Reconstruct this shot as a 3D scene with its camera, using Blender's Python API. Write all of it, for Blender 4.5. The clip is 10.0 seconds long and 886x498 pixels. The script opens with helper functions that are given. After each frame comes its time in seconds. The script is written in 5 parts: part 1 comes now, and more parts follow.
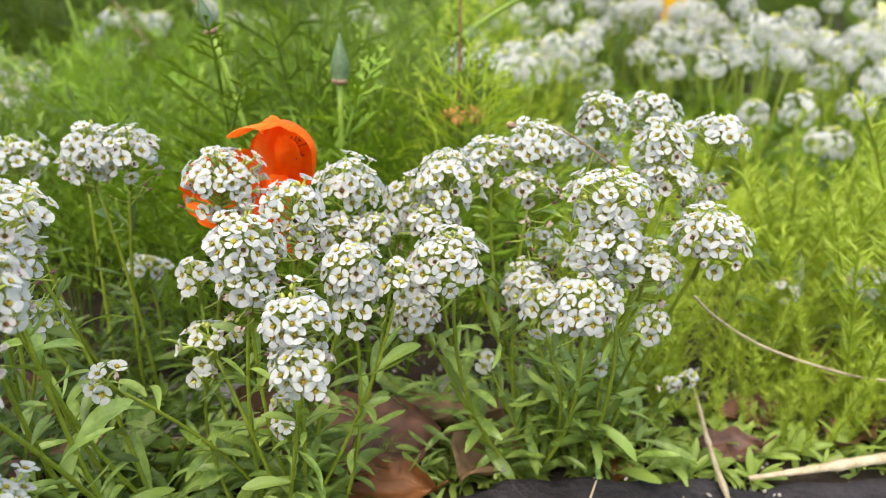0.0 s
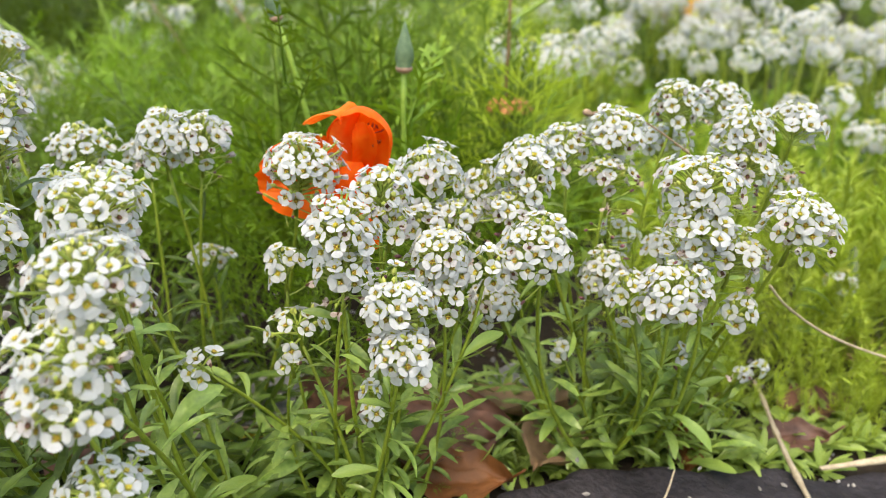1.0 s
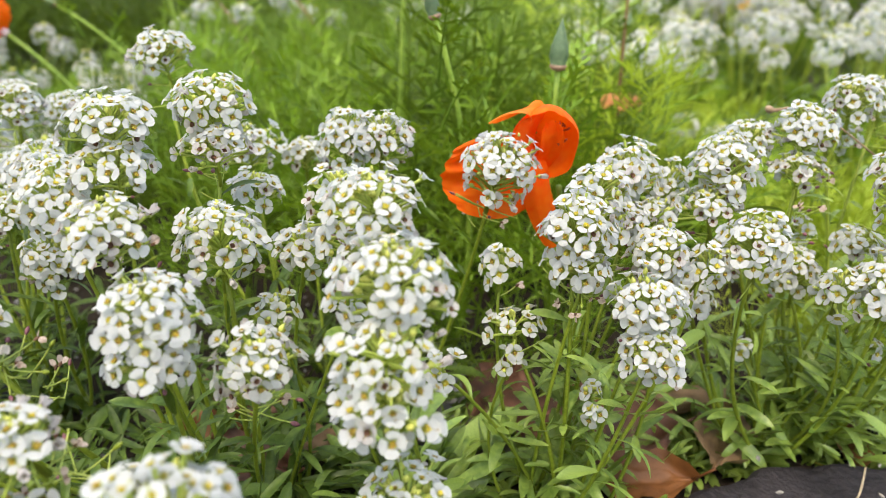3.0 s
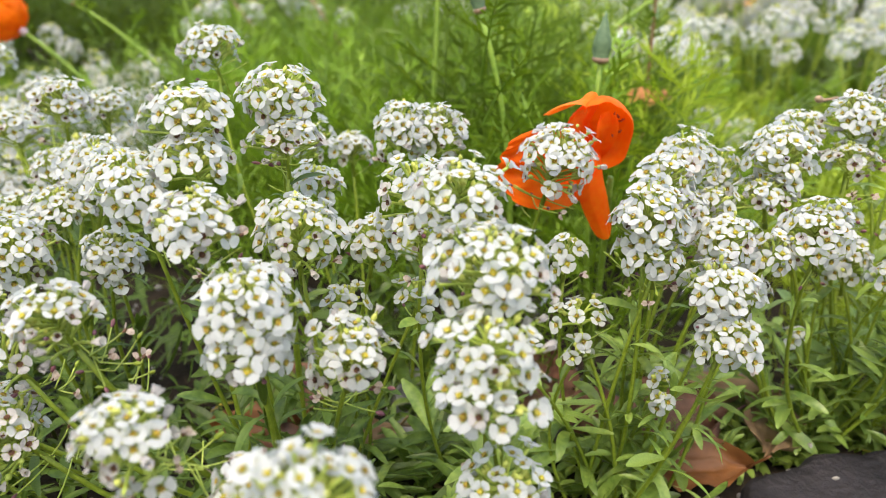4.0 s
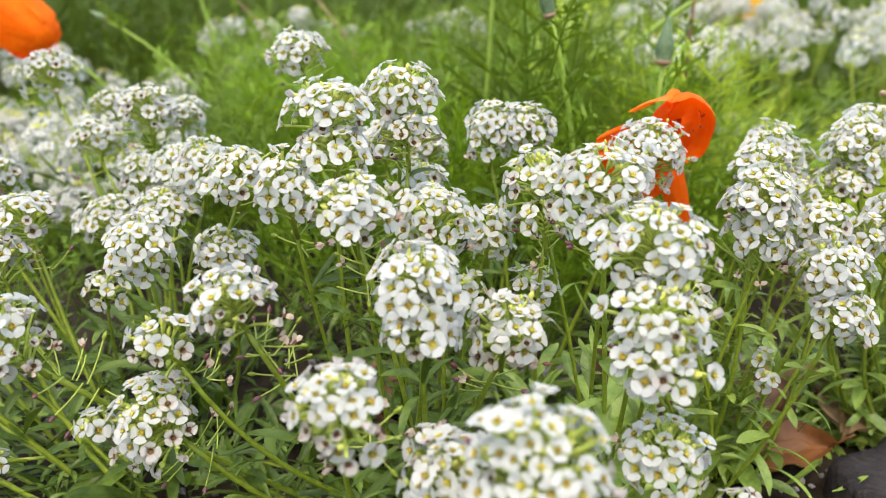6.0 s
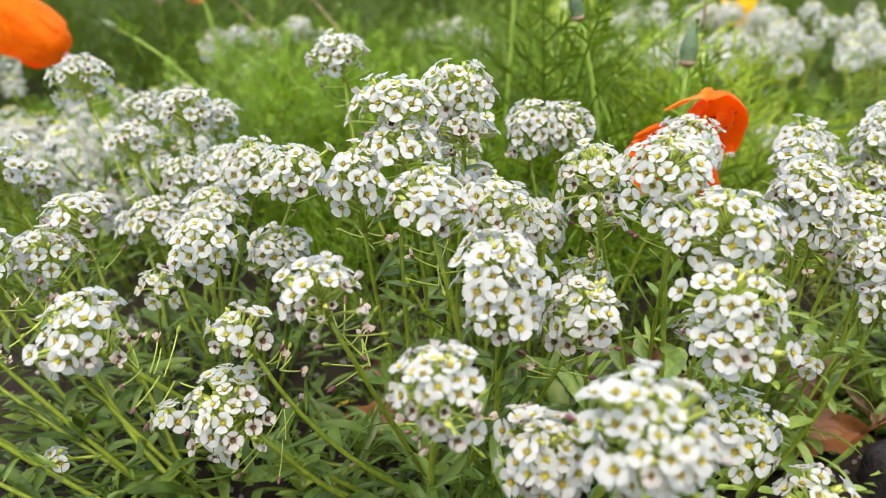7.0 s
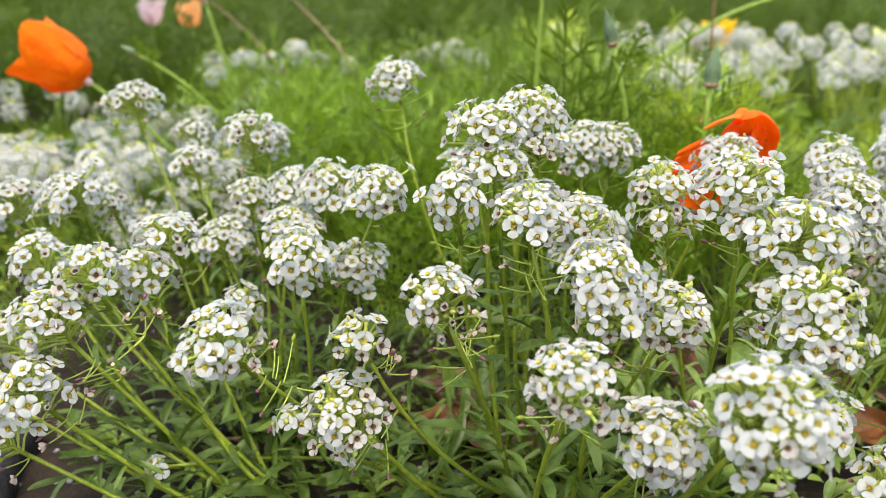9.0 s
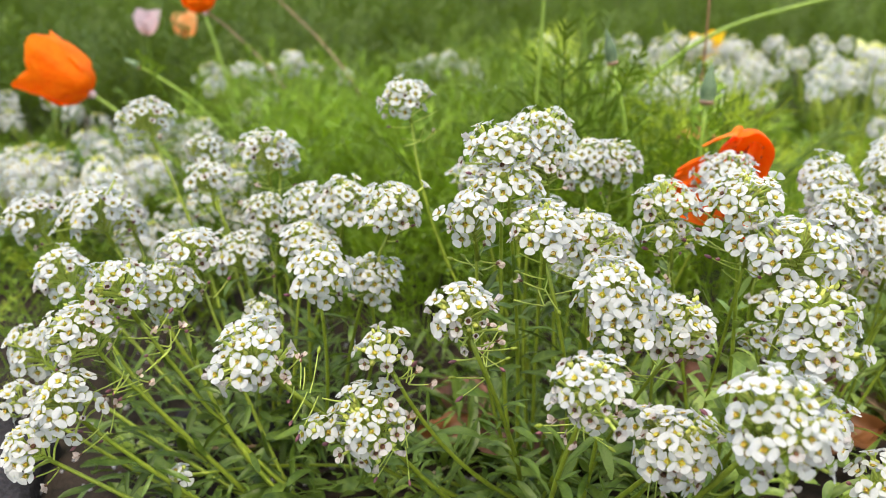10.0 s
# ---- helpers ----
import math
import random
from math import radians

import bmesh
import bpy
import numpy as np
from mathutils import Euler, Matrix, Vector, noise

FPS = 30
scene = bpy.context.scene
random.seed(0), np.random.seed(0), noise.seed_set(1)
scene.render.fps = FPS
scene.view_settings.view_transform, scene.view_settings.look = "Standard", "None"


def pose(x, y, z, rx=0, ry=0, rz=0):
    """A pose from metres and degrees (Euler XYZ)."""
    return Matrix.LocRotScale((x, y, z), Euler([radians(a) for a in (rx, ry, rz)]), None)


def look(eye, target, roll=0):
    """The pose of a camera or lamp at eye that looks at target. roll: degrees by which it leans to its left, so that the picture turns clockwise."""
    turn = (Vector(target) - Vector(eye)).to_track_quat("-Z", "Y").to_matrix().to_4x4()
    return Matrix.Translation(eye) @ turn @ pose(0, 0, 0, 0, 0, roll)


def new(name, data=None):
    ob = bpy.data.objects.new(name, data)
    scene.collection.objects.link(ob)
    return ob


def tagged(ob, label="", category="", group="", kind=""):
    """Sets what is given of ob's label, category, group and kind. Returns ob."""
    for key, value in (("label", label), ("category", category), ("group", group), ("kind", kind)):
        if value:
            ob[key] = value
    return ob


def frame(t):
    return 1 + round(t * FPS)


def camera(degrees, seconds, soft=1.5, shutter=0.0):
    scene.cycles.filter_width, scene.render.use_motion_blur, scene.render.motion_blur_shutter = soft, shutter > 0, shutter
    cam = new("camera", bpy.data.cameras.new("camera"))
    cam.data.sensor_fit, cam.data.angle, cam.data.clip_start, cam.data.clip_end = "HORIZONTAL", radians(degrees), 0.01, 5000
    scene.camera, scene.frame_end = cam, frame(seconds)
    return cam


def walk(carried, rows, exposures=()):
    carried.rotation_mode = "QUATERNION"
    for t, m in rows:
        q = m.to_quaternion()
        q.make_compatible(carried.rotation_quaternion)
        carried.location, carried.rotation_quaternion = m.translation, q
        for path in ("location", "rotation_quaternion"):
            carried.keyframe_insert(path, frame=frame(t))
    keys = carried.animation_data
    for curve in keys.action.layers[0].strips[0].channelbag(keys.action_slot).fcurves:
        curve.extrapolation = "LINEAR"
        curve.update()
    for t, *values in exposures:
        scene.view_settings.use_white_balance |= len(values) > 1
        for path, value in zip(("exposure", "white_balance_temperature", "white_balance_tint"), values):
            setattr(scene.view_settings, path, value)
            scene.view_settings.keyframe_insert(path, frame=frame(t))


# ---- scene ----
# The camera: one lens, focused on the middle of the flower bed.
cam = camera(60.0, 10.0, 0.4)
cam.data.dof.use_dof, cam.data.dof.focus_distance, cam.data.dof.aperture_fstop = True, 0.188, 16.0
PATH = [
    (0, -0.00016, 0.00392, 0.16639, -21.825, 1.203, -0.207),
    (0.5, -0.01009, 0.00375, 0.16395, -21.892, 1.340, -0.281),
    (1, -0.02469, 0.00411, 0.16236, -21.959, 1.430, -0.432),
    (1.5, -0.03881, 0.00412, 0.16419, -21.976, 1.364, -0.439),
    (2, -0.05598, 0.00417, 0.16367, -22.033, 1.270, -0.590),
    (2.5, -0.07083, 0.00574, 0.16355, -22.073, 1.137, -0.721),
    (2.7, -0.07645, 0.00630, 0.16274, -22.173, 1.107, -0.758),
    (4, -0.10378, 0.00499, 0.15897, -22.159, 0.769, -1.695),
    (4.5, -0.11671, 0.00237, 0.15899, -21.864, 0.584, -2.129),
    (5, -0.12480, 0.00059, 0.15613, -21.492, 0.484, -2.608),
    (6.5, -0.15114, -0.00505, 0.15278, -20.193, 0.171, -4.440),
    (7, -0.16177, -0.00725, 0.15093, -19.786, 0.088, -5.270),
    (7.5, -0.17079, -0.00929, 0.15084, -19.431, 0.000, -5.947),
    (8, -0.17752, -0.01291, 0.15214, -19.085, -0.034, -6.729),
    (8.5, -0.18494, -0.01656, 0.15466, -18.711, -0.061, -7.392),
    (9, -0.19516, -0.01865, 0.15428, -18.413, -0.036, -7.963),
    (9.5, -0.20059, -0.02095, 0.15643, -18.192, 0.048, -8.502),
    (10, -0.20443, -0.02542, 0.15966, -17.971, 0.200, -9.011),
]
EXPOSURE = 1.01
walk(cam, [(t, pose(x, y, z, 90 + pitch, 0, yaw) @ pose(0, 0, 0, 0, 0, roll)) for t, x, y, z, pitch, roll, yaw in PATH],
     exposures=[(0.0, EXPOSURE, 7000, 10), (10.0, EXPOSURE, 7000, 10)])

# ---- light: a bright, thinly overcast day ----
world = bpy.data.worlds.new("world")
scene.world = world
world.use_nodes = True
wn = world.node_tree.nodes
sky = wn.new("ShaderNodeTexSky")
sky.sky_type, sky.sun_disc = "NISHITA", False
sky.sun_elevation, sky.sun_rotation = radians(70), radians(-160)
sky.air_density, sky.dust_density = 1.6, 4.0
wn["Background"].inputs["Strength"].default_value = 0.215
world.node_tree.links.new(sky.outputs["Color"], wn["Background"].inputs["Color"])
sun = new("sun", bpy.data.lights.new("sun", "SUN"))
sun.data.energy, sun.data.angle, sun.data.color = 0.6, radians(40), (0.94, 0.98, 0.94)
sun.matrix_world = look((-0.2, -0.55, 1.6), (0, 0, 0))


# ---- materials ----
def material(name, dark, light, rough=0.5, scale=300.0, thin=0.0, bump=0.0, vary=0.15, spec=0.4, fine=4.0, glow_through=None, island=False):
    """A surface whose colour drifts between two tones; thin: how much light comes through it."""
    m = bpy.data.materials.new(name)
    m.use_nodes = True
    n, l = m.node_tree.nodes, m.node_tree.links
    b = n["Principled BSDF"]
    b.inputs["Roughness"].default_value = rough
    b.inputs["Specular IOR Level"].default_value = spec
    co = n.new("ShaderNodeTexCoord")
    info = n.new("ShaderNodeObjectInfo")
    shift = n.new("ShaderNodeVectorMath")
    shift.operation = "MULTIPLY_ADD"
    l.new(info.outputs["Random"], shift.inputs[0])
    shift.inputs[1].default_value = (7.3, 5.1, 9.7)
    l.new(co.outputs["Object"], shift.inputs[2])
    big, small = n.new("ShaderNodeTexNoise"), n.new("ShaderNodeTexNoise")
    big.inputs["Scale"].default_value, small.inputs["Scale"].default_value = scale, scale * fine
    big.inputs["Detail"].default_value, small.inputs["Detail"].default_value = 2.0, 3.0
    for t in (big, small):
        l.new(shift.outputs[0], t.inputs["Vector"])
    both = n.new("ShaderNodeMix")
    both.inputs["Factor"].default_value = 0.4
    l.new(big.outputs["Fac"], both.inputs["A"])
    l.new(small.outputs["Fac"], both.inputs["B"])
    ramp = n.new("ShaderNodeValToRGB")
    ramp.color_ramp.elements[0].position, ramp.color_ramp.elements[1].position = 0.34, 0.66
    ramp.color_ramp.elements[0].color, ramp.color_ramp.elements[1].color = (*dark, 1), (*light, 1)
    l.new(both.outputs["Result"], ramp.inputs["Fac"])
    hsv = n.new("ShaderNodeHueSaturation")
    val = n.new("ShaderNodeMapRange")
    val.inputs["To Min"].default_value, val.inputs["To Max"].default_value = 1 - vary, 1 + vary
    l.new(n.new("ShaderNodeNewGeometry").outputs["Random Per Island"] if island else info.outputs["Random"], val.inputs["Value"])
    l.new(val.outputs["Result"], hsv.inputs["Value"])
    l.new(ramp.outputs["Color"], hsv.inputs["Color"])
    l.new(hsv.outputs["Color"], b.inputs["Base Color"])
    if bump:
        bp = n.new("ShaderNodeBump")
        bp.inputs["Strength"].default_value, bp.inputs["Distance"].default_value = bump, 0.25 / scale
        l.new(both.outputs["Result"], bp.inputs["Height"])
        l.new(bp.outputs["Normal"], b.inputs["Normal"])
    if thin:
        tr, mix = n.new("ShaderNodeBsdfTranslucent"), n.new("ShaderNodeMixShader")
        mix.inputs["Fac"].default_value = thin
        tint = n.new("ShaderNodeMix")
        tint.data_type, tint.blend_type = "RGBA", "MULTIPLY"
        tint.inputs["Factor"].default_value = 1.0
        l.new(hsv.outputs["Color"], tint.inputs["A"])
        tint.inputs["B"].default_value = (*(glow_through or (1, 1, 1)), 1)
        l.new(tint.outputs["Result"], tr.inputs["Color"])
        l.new(b.outputs["BSDF"], mix.inputs[1])
        l.new(tr.outputs["BSDF"], mix.inputs[2])
        l.new(mix.outputs["Shader"], n["Material Output"].inputs["Surface"])
    return m


PETAL = material("white petal", (0.608, 0.617, 0.606), (0.690, 0.699, 0.686), 0.55, 500, thin=0.53, vary=0.06, spec=0.25)
PETAL_OLD = material("ageing white petal", (0.52, 0.47, 0.45), (0.66, 0.63, 0.61), 0.6, 600, thin=0.52, vary=0.08, spec=0.2)
PETAL_WITHERED = material("withered petal", (0.442, 0.312, 0.247), (0.754, 0.650, 0.572), 0.7, 900, thin=0.35, vary=0.1, spec=0.2)
ANTHER = material("yellow anther", (0.520, 0.351, 0.019), (0.754, 0.546, 0.052), 0.6, 900)
THROAT = material("olive throat", (0.38, 0.31, 0.03), (0.56, 0.46, 0.06), 0.6, 900)
DARK_THROAT = material("dark olive throat", (0.17, 0.105, 0.022), (0.36, 0.245, 0.045), 0.6, 900)
BROWN_THROAT = material("brown throat", (0.085, 0.035, 0.022), (0.20, 0.10, 0.05), 0.6, 900)
BUD = material("yellow-green bud", (0.42, 0.45, 0.070), (0.64, 0.66, 0.170), 0.5, 900, thin=0.2)
STEM = material("fresh green stem", (0.165, 0.225, 0.016), (0.280, 0.345, 0.036), 0.45, 400, thin=0.12, bump=0.15)
PEDICEL = material("pale green stalk", (0.36, 0.46, 0.070), (0.56, 0.64, 0.150), 0.5, 500, thin=0.25)
POD = material("purple seed pod", (0.11, 0.030, 0.050), (0.24, 0.095, 0.105), 0.5, 700)
# darker copy of the alyssum leaf, with the shade of crowded plants in its colour
LEAF = material("grey-green leaf", (0.054, 0.100, 0.013), (0.134, 0.202, 0.033), 0.36, 160, thin=0.28, bump=0.2, vary=0.3, spec=0.35, glow_through=(1.05, 1.0, 0.4))
# brighter copy of LEAF: stronger light on some plants put into its colour
LEAF_LIT = material("lit grey-green leaf", (0.146, 0.236, 0.040), (0.325, 0.430, 0.092), 0.32, 160, thin=0.28, bump=0.2, vary=0.3, spec=0.5, glow_through=(1.05, 1.0, 0.4))
LEAF_MANY = material("mixed grey-green leaf", (0.054, 0.100, 0.013), (0.134, 0.202, 0.033), 0.36, 160, thin=0.28, vary=0.3, spec=0.35, glow_through=(1.05, 1.0, 0.4), island=True)
# the brightly lit copy again, its tone drifting from leaf to leaf
LEAF_LIT_MANY = material("mixed lit grey-green leaf", (0.146, 0.236, 0.040), (0.325, 0.430, 0.092), 0.32, 160, thin=0.28, vary=0.3, spec=0.5, glow_through=(1.05, 1.0, 0.4), island=True)
LEAF_YELLOW = material("yellowed leaf", (0.520, 0.364, 0.039), (0.676, 0.546, 0.091), 0.5, 160, thin=0.3, bump=0.2)
LEAF_YOUNG = material("young green shoot", (0.175, 0.265, 0.042), (0.340, 0.445, 0.090), 0.4, 160, thin=0.32, vary=0.2, spec=0.35, glow_through=(1.05, 1.0, 0.4))
FEATHER = material("feathery green leaf", (0.104, 0.200, 0.012), (0.210, 0.324, 0.023), 0.5, 60, thin=0.3, vary=0.3, glow_through=(1.05, 1.0, 0.4))
FEATHER_BRIGHT = material("bright yellow-green feathery leaf", (0.255, 0.355, 0.024), (0.430, 0.530, 0.056), 0.5, 60, thin=0.3, vary=0.2, glow_through=(1.05, 1.0, 0.4))
FEATHER_BLUE = material("blue-green feathery leaf", (0.078, 0.142, 0.013), (0.146, 0.216, 0.024), 0.5, 60, thin=0.45, vary=0.25, glow_through=(1.05, 1.0, 0.5))
POPPY = material("orange poppy petal", (0.86, 0.155, 0.004), (0.92, 0.24, 0.008), 0.45, 120, thin=0.4, vary=0.05, bump=0.3, spec=0.15, glow_through=(1.0, 0.55, 0.3))
POPPY_RED = material("red-orange poppy petal", (0.930, 0.104, 0.005), (0.930, 0.189, 0.010), 0.45, 120, thin=0.4, vary=0.05, bump=0.3, spec=0.15, glow_through=(1.0, 0.6, 0.4))
POPPY_LIP = material("paler red-orange poppy petal", (0.930, 0.195, 0.016), (0.930, 0.312, 0.046), 0.45, 120, thin=0.45, vary=0.05, bump=0.3, spec=0.15, glow_through=(1.0, 0.6, 0.4))
POPPY_YELLOW = material("golden poppy petal", (0.930, 0.494, 0.013), (0.930, 0.650, 0.026), 0.5, 120, thin=0.4)
POPPY_PALE = material("pale petal", (0.72, 0.52, 0.54), (0.82, 0.64, 0.64), 0.5, 120, thin=0.4)
POPPY_CREAM = material("cream petal", (0.930, 0.910, 0.325), (0.930, 0.930, 0.468), 0.5, 120, thin=0.4)
POPPY_PEACH = material("peach petal", (0.930, 0.416, 0.130), (0.930, 0.546, 0.234), 0.5, 120, thin=0.4)
BUD_COLLAR = material("pinkish bud collar", (0.17, 0.105, 0.065), (0.28, 0.17, 0.11), 0.5, 150)
DRY_ORANGE = material("shrivelled orange petal", (0.338, 0.130, 0.039), (0.546, 0.234, 0.065), 0.6, 120, thin=0.3)
TWIG_RED = material("reddish stem", (0.17, 0.085, 0.04), (0.28, 0.15, 0.07), 0.5, 150)
POPPY_STEM = material("grey-green poppy stem", (0.156, 0.260, 0.029), (0.286, 0.403, 0.058), 0.5, 200, thin=0.1, bump=0.15)
STAMEN = material("dark red stamen", (0.234, 0.023, 0.008), (0.416, 0.058, 0.016), 0.6, 900)
BUD_GREY = material("grey-green poppy bud", (0.065, 0.111, 0.055), (0.137, 0.202, 0.098), 0.5, 150, bump=0.2)
SOIL = material("dark crumbly soil", (0.010, 0.008, 0.005), (0.039, 0.027, 0.018), 0.9, 90, bump=0.8, fine=6, spec=0.2)
SLATE = material("dark slate", (0.009, 0.0075, 0.0085), (0.032, 0.027, 0.029), 0.7, 70, bump=0.9, fine=6, spec=0.25)
PALE_STONE = material("pale grit", (0.22, 0.20, 0.17), (0.40, 0.37, 0.32), 0.8, 150, bump=0.4)
GREY_STONE = material("grey stone", (0.143, 0.137, 0.137), (0.286, 0.273, 0.273), 0.75, 60, bump=0.5, fine=6)
DEAD_LEAF = material("dry brown leaf", (0.065, 0.029, 0.017), (0.227, 0.101, 0.060), 0.5, 60, thin=0.15, bump=0.4, vary=0.3)
DEAD_LEAF_TAN = material("dry tan leaf", (0.208, 0.124, 0.065), (0.390, 0.247, 0.130), 0.6, 60, thin=0.2, bump=0.4, vary=0.2)
DEAD_LEAF_ORANGE = material("dry orange-brown leaf", (0.125, 0.043, 0.012), (0.25, 0.095, 0.026), 0.5, 60, thin=0.2, bump=0.4, vary=0.2)
TWIG = material("dry straw twig", (0.28, 0.22, 0.135), (0.52, 0.43, 0.29), 0.7, 150, bump=0.4, fine=6)
TWIG_BROWN = material("dry brown stalk", (0.20, 0.130, 0.075), (0.36, 0.25, 0.150), 0.65, 150, bump=0.4)
SHRUB = material("dark shrub leaf", (0.026, 0.058, 0.019), (0.065, 0.130, 0.039), 0.5, 30, thin=0.2, vary=0.3)


# ---- shapes ----
class Shape:
    """Points and faces gathered by hand, turned into one mesh."""

    def __init__(self):
        self.v, self.f, self.m = [], [], []

    def face(self, idx, mat=0):
        self.f.append(idx)
        self.m.append(mat)

    def grid(self, rows, mat=0, closed=False):
        """Faces over rows of equally many points."""
        start, n = len(self.v), len(rows[0])
        for r in rows:
            self.v.extend(tuple(p) for p in r)
        for a in range(len(rows) - 1):
            for b in range(n if closed else n - 1):
                c, d = start + a * n, (b + 1) % n
                self.face((c + b, c + d, c + n + d, c + n + b), mat)

    def tube(self, pts, radii, sides=5, mat=0, cap=True):
        rows, side = [], None
        for i, p in enumerate(pts):
            t = (pts[min(i + 1, len(pts) - 1)] - pts[max(i - 1, 0)])
            t = t.normalized() if t.length > 1e-9 else Vector((0, 0, 1))
            side = (side - t * side.dot(t)) if side else t.orthogonal()
            side = side.normalized() if side.length > 1e-6 else t.orthogonal().normalized()
            up = t.cross(side)
            rows.append([p + (side * math.cos(k * math.tau / sides) + up * math.sin(k * math.tau / sides)) * radii[i] for k in range(sides)])
        start = len(self.v)
        self.grid(rows, mat, True)
        if cap:
            self.face(tuple(range(start + sides - 1, start - 1, -1)), mat)
            self.face(tuple(range(len(self.v) - sides, len(self.v))), mat)

    def blob(self, c, axis, length, width, mat=0, sides=5, rings=3):
        """A small egg shape along an axis."""
        axis = axis.normalized()
        pts = [c + axis * length * (k / (rings + 1) - 0.5) for k in range(rings + 2)]
        radii = [width * 0.5 * math.sqrt(max(1 - (2 * k / (rings + 1) - 1) ** 2, 0.02)) for k in range(rings + 2)]
        self.tube(pts, radii, sides, mat, True)

    def mesh(self, name, mats, smooth=True):
        me = bpy.data.meshes.new(name)
        me.from_pydata([tuple(p) for p in self.v], [], self.f)
        for m in mats:
            me.materials.append(m)
        me.polygons.foreach_set("material_index", self.m)
        me.polygons.foreach_set("use_smooth", [smooth] * len(self.f))
        me.update()
        return me


def place(name, me, parent=None, m=None, label=""):
    ob = new(name, me)
    if parent:
        ob.parent = parent
    if m is not None:
        ob.matrix_basis = m
    return tagged(ob, label) if label else ob


def thing(name, at, label, category, group="", kind=""):
    """An empty at the foot of a thing, to which its parts belong."""
    ob = new(name)
    ob.empty_display_size = 0.01
    ob.location = at
    return tagged(ob, label, category, group, kind)


def bend(p0, p1, p2, n):
    return [p0 * (1 - t) ** 2 + p1 * 2 * t * (1 - t) + p2 * t * t for t in (k / n for k in range(n + 1))]


def facing(z, twist=0.0):
    return z.to_track_quat("Z", "Y").to_matrix().to_4x4() @ Matrix.Rotation(twist, 4, "Z")


def ground_z(x, y):
    """The lie of the soil."""
    far = max(0.0, math.hypot(x, y - 0.2) - 0.5)
    lump = noise.noise((x * 14, y * 14, 0.3)) * 0.005 + noise.noise((x * 45, y * 45, 2.3)) * 0.002
    return -0.006 + lump * min(1.0, 1.5 / (1 + far * 3)) - 0.03 * min(max(x - 0.05, 0), 0.2) + 0.02 * min(max(-0.12 - x, 0), 0.2)


# ---- ground ----
def ground():
    steps = [-40, -15, -6, -3, -1.8] + [-1.2 + 0.12 * k for k in range(6)] + [-0.45 + 0.0125 * k for k in range(73)] + [0.5 + 0.12 * k for k in range(7)] + [2, 3.5, 7, 15, 40]
    deep = [-20, -6, -2, -0.8, -0.3] + [0.0 + 0.0125 * k for k in range(57)] + [0.75 + 0.12 * k for k in range(10)] + [2.2, 3, 5, 9, 20, 60]
    s = Shape()
    s.grid([[(x, y, ground_z(x, y)) for x in steps] for y in deep])
    ob = place("ground", s.mesh("ground", [SOIL]))
    tagged(ob, "dark crumbly garden soil scattered with grit and dry leaves", "ground", kind="structure")


ground()


def slab(name, corners, z0, z1, mat, label, category, seed, slope=(0, 0)):
    """A rough flat stone with a broken, rounded rim."""
    rnd = random.Random(seed)
    c = Vector((sum(p[0] for p in corners) / len(corners), sum(p[1] for p in corners) / len(corners), 0))
    rim = []
    for k, p in enumerate(corners):
        q = corners[(k + 1) % len(corners)]
        for j in range(8):
            e = Vector((*p, 0)).lerp(Vector((*q, 0)), j / 8)
            d = (e - c).normalized()
            rim.append(e + d * (noise.noise((e.x * 60, e.y * 60, seed)) * 0.006 + rnd.uniform(-0.0012, 0.0012)))
    def lift(p, z):
        return (p.x, p.y, z + slope[0] * (p.x - c.x) + slope[1] * (p.y - c.y) + noise.noise((p.x * 40, p.y * 40, seed + 3.0)) * 0.0022 + noise.noise((p.x * 130, p.y * 130, seed + 1.0)) * 0.0007)
    s = Shape()
    levels = [(1.0, z0), (1.0, z1 - 0.004), (0.985, z1 - 0.0012), (0.95, z1)] + [(0.95 * (1 - k / 9), z1) for k in range(1, 9)]
    s.grid([[lift(c.lerp(p, f), z) for p in rim] for f, z in levels], closed=True)
    s.face(tuple(range(len(s.v) - len(rim), len(s.v))))
    return tagged(place(name, s.mesh(name, [mat])), label, category)


slab("edging_stone", [(-0.008, 0.192), (0.028, 0.207), (0.075, 0.211), (0.14, 0.219), (0.23, 0.238), (0.25, 0.12), (0.0, 0.10)], -0.04, 0.001, SLATE, "dark purplish slate edging stone flecked with pale grit", "stone", 1, (-0.07, 0.0))
slab("edging_stone", [(-0.50, 0.275), (-0.335, 0.27), (-0.308, 0.24), (-0.295, 0.17), (-0.30, 0.06), (-0.50, 0.06)], -0.04, 0.006, SLATE, "dark slate edging stone half hidden under white flowers", "stone", 2)
slab("edging_stone", [(-0.27, 0.10), (-0.02, 0.09), (-0.03, 0.02), (-0.28, 0.02)], -0.04, -0.002, SLATE, "dark slate edging stone in front of the flower bed", "stone", 7)
slab("flat_stone", [(-0.115, 0.262), (-0.06, 0.265), (-0.055, 0.225), (-0.11, 0.22)], -0.02, 0.004, GREY_STONE, "flat grey stone lying under the flowers", "stone", 3)
slab("flat_stone", [(-0.006, 0.276), (0.010, 0.278), (0.011, 0.264), (-0.005, 0.262)], -0.02, 0.003, GREY_STONE, "small grey rounded stone among the leaves", "stone", 4)
slab("flat_stone", [(-0.27, 0.262), (-0.225, 0.268), (-0.22, 0.240), (-0.265, 0.235)], -0.02, 0.002, SLATE, "flat dark stone behind the flower stems", "stone", 5)


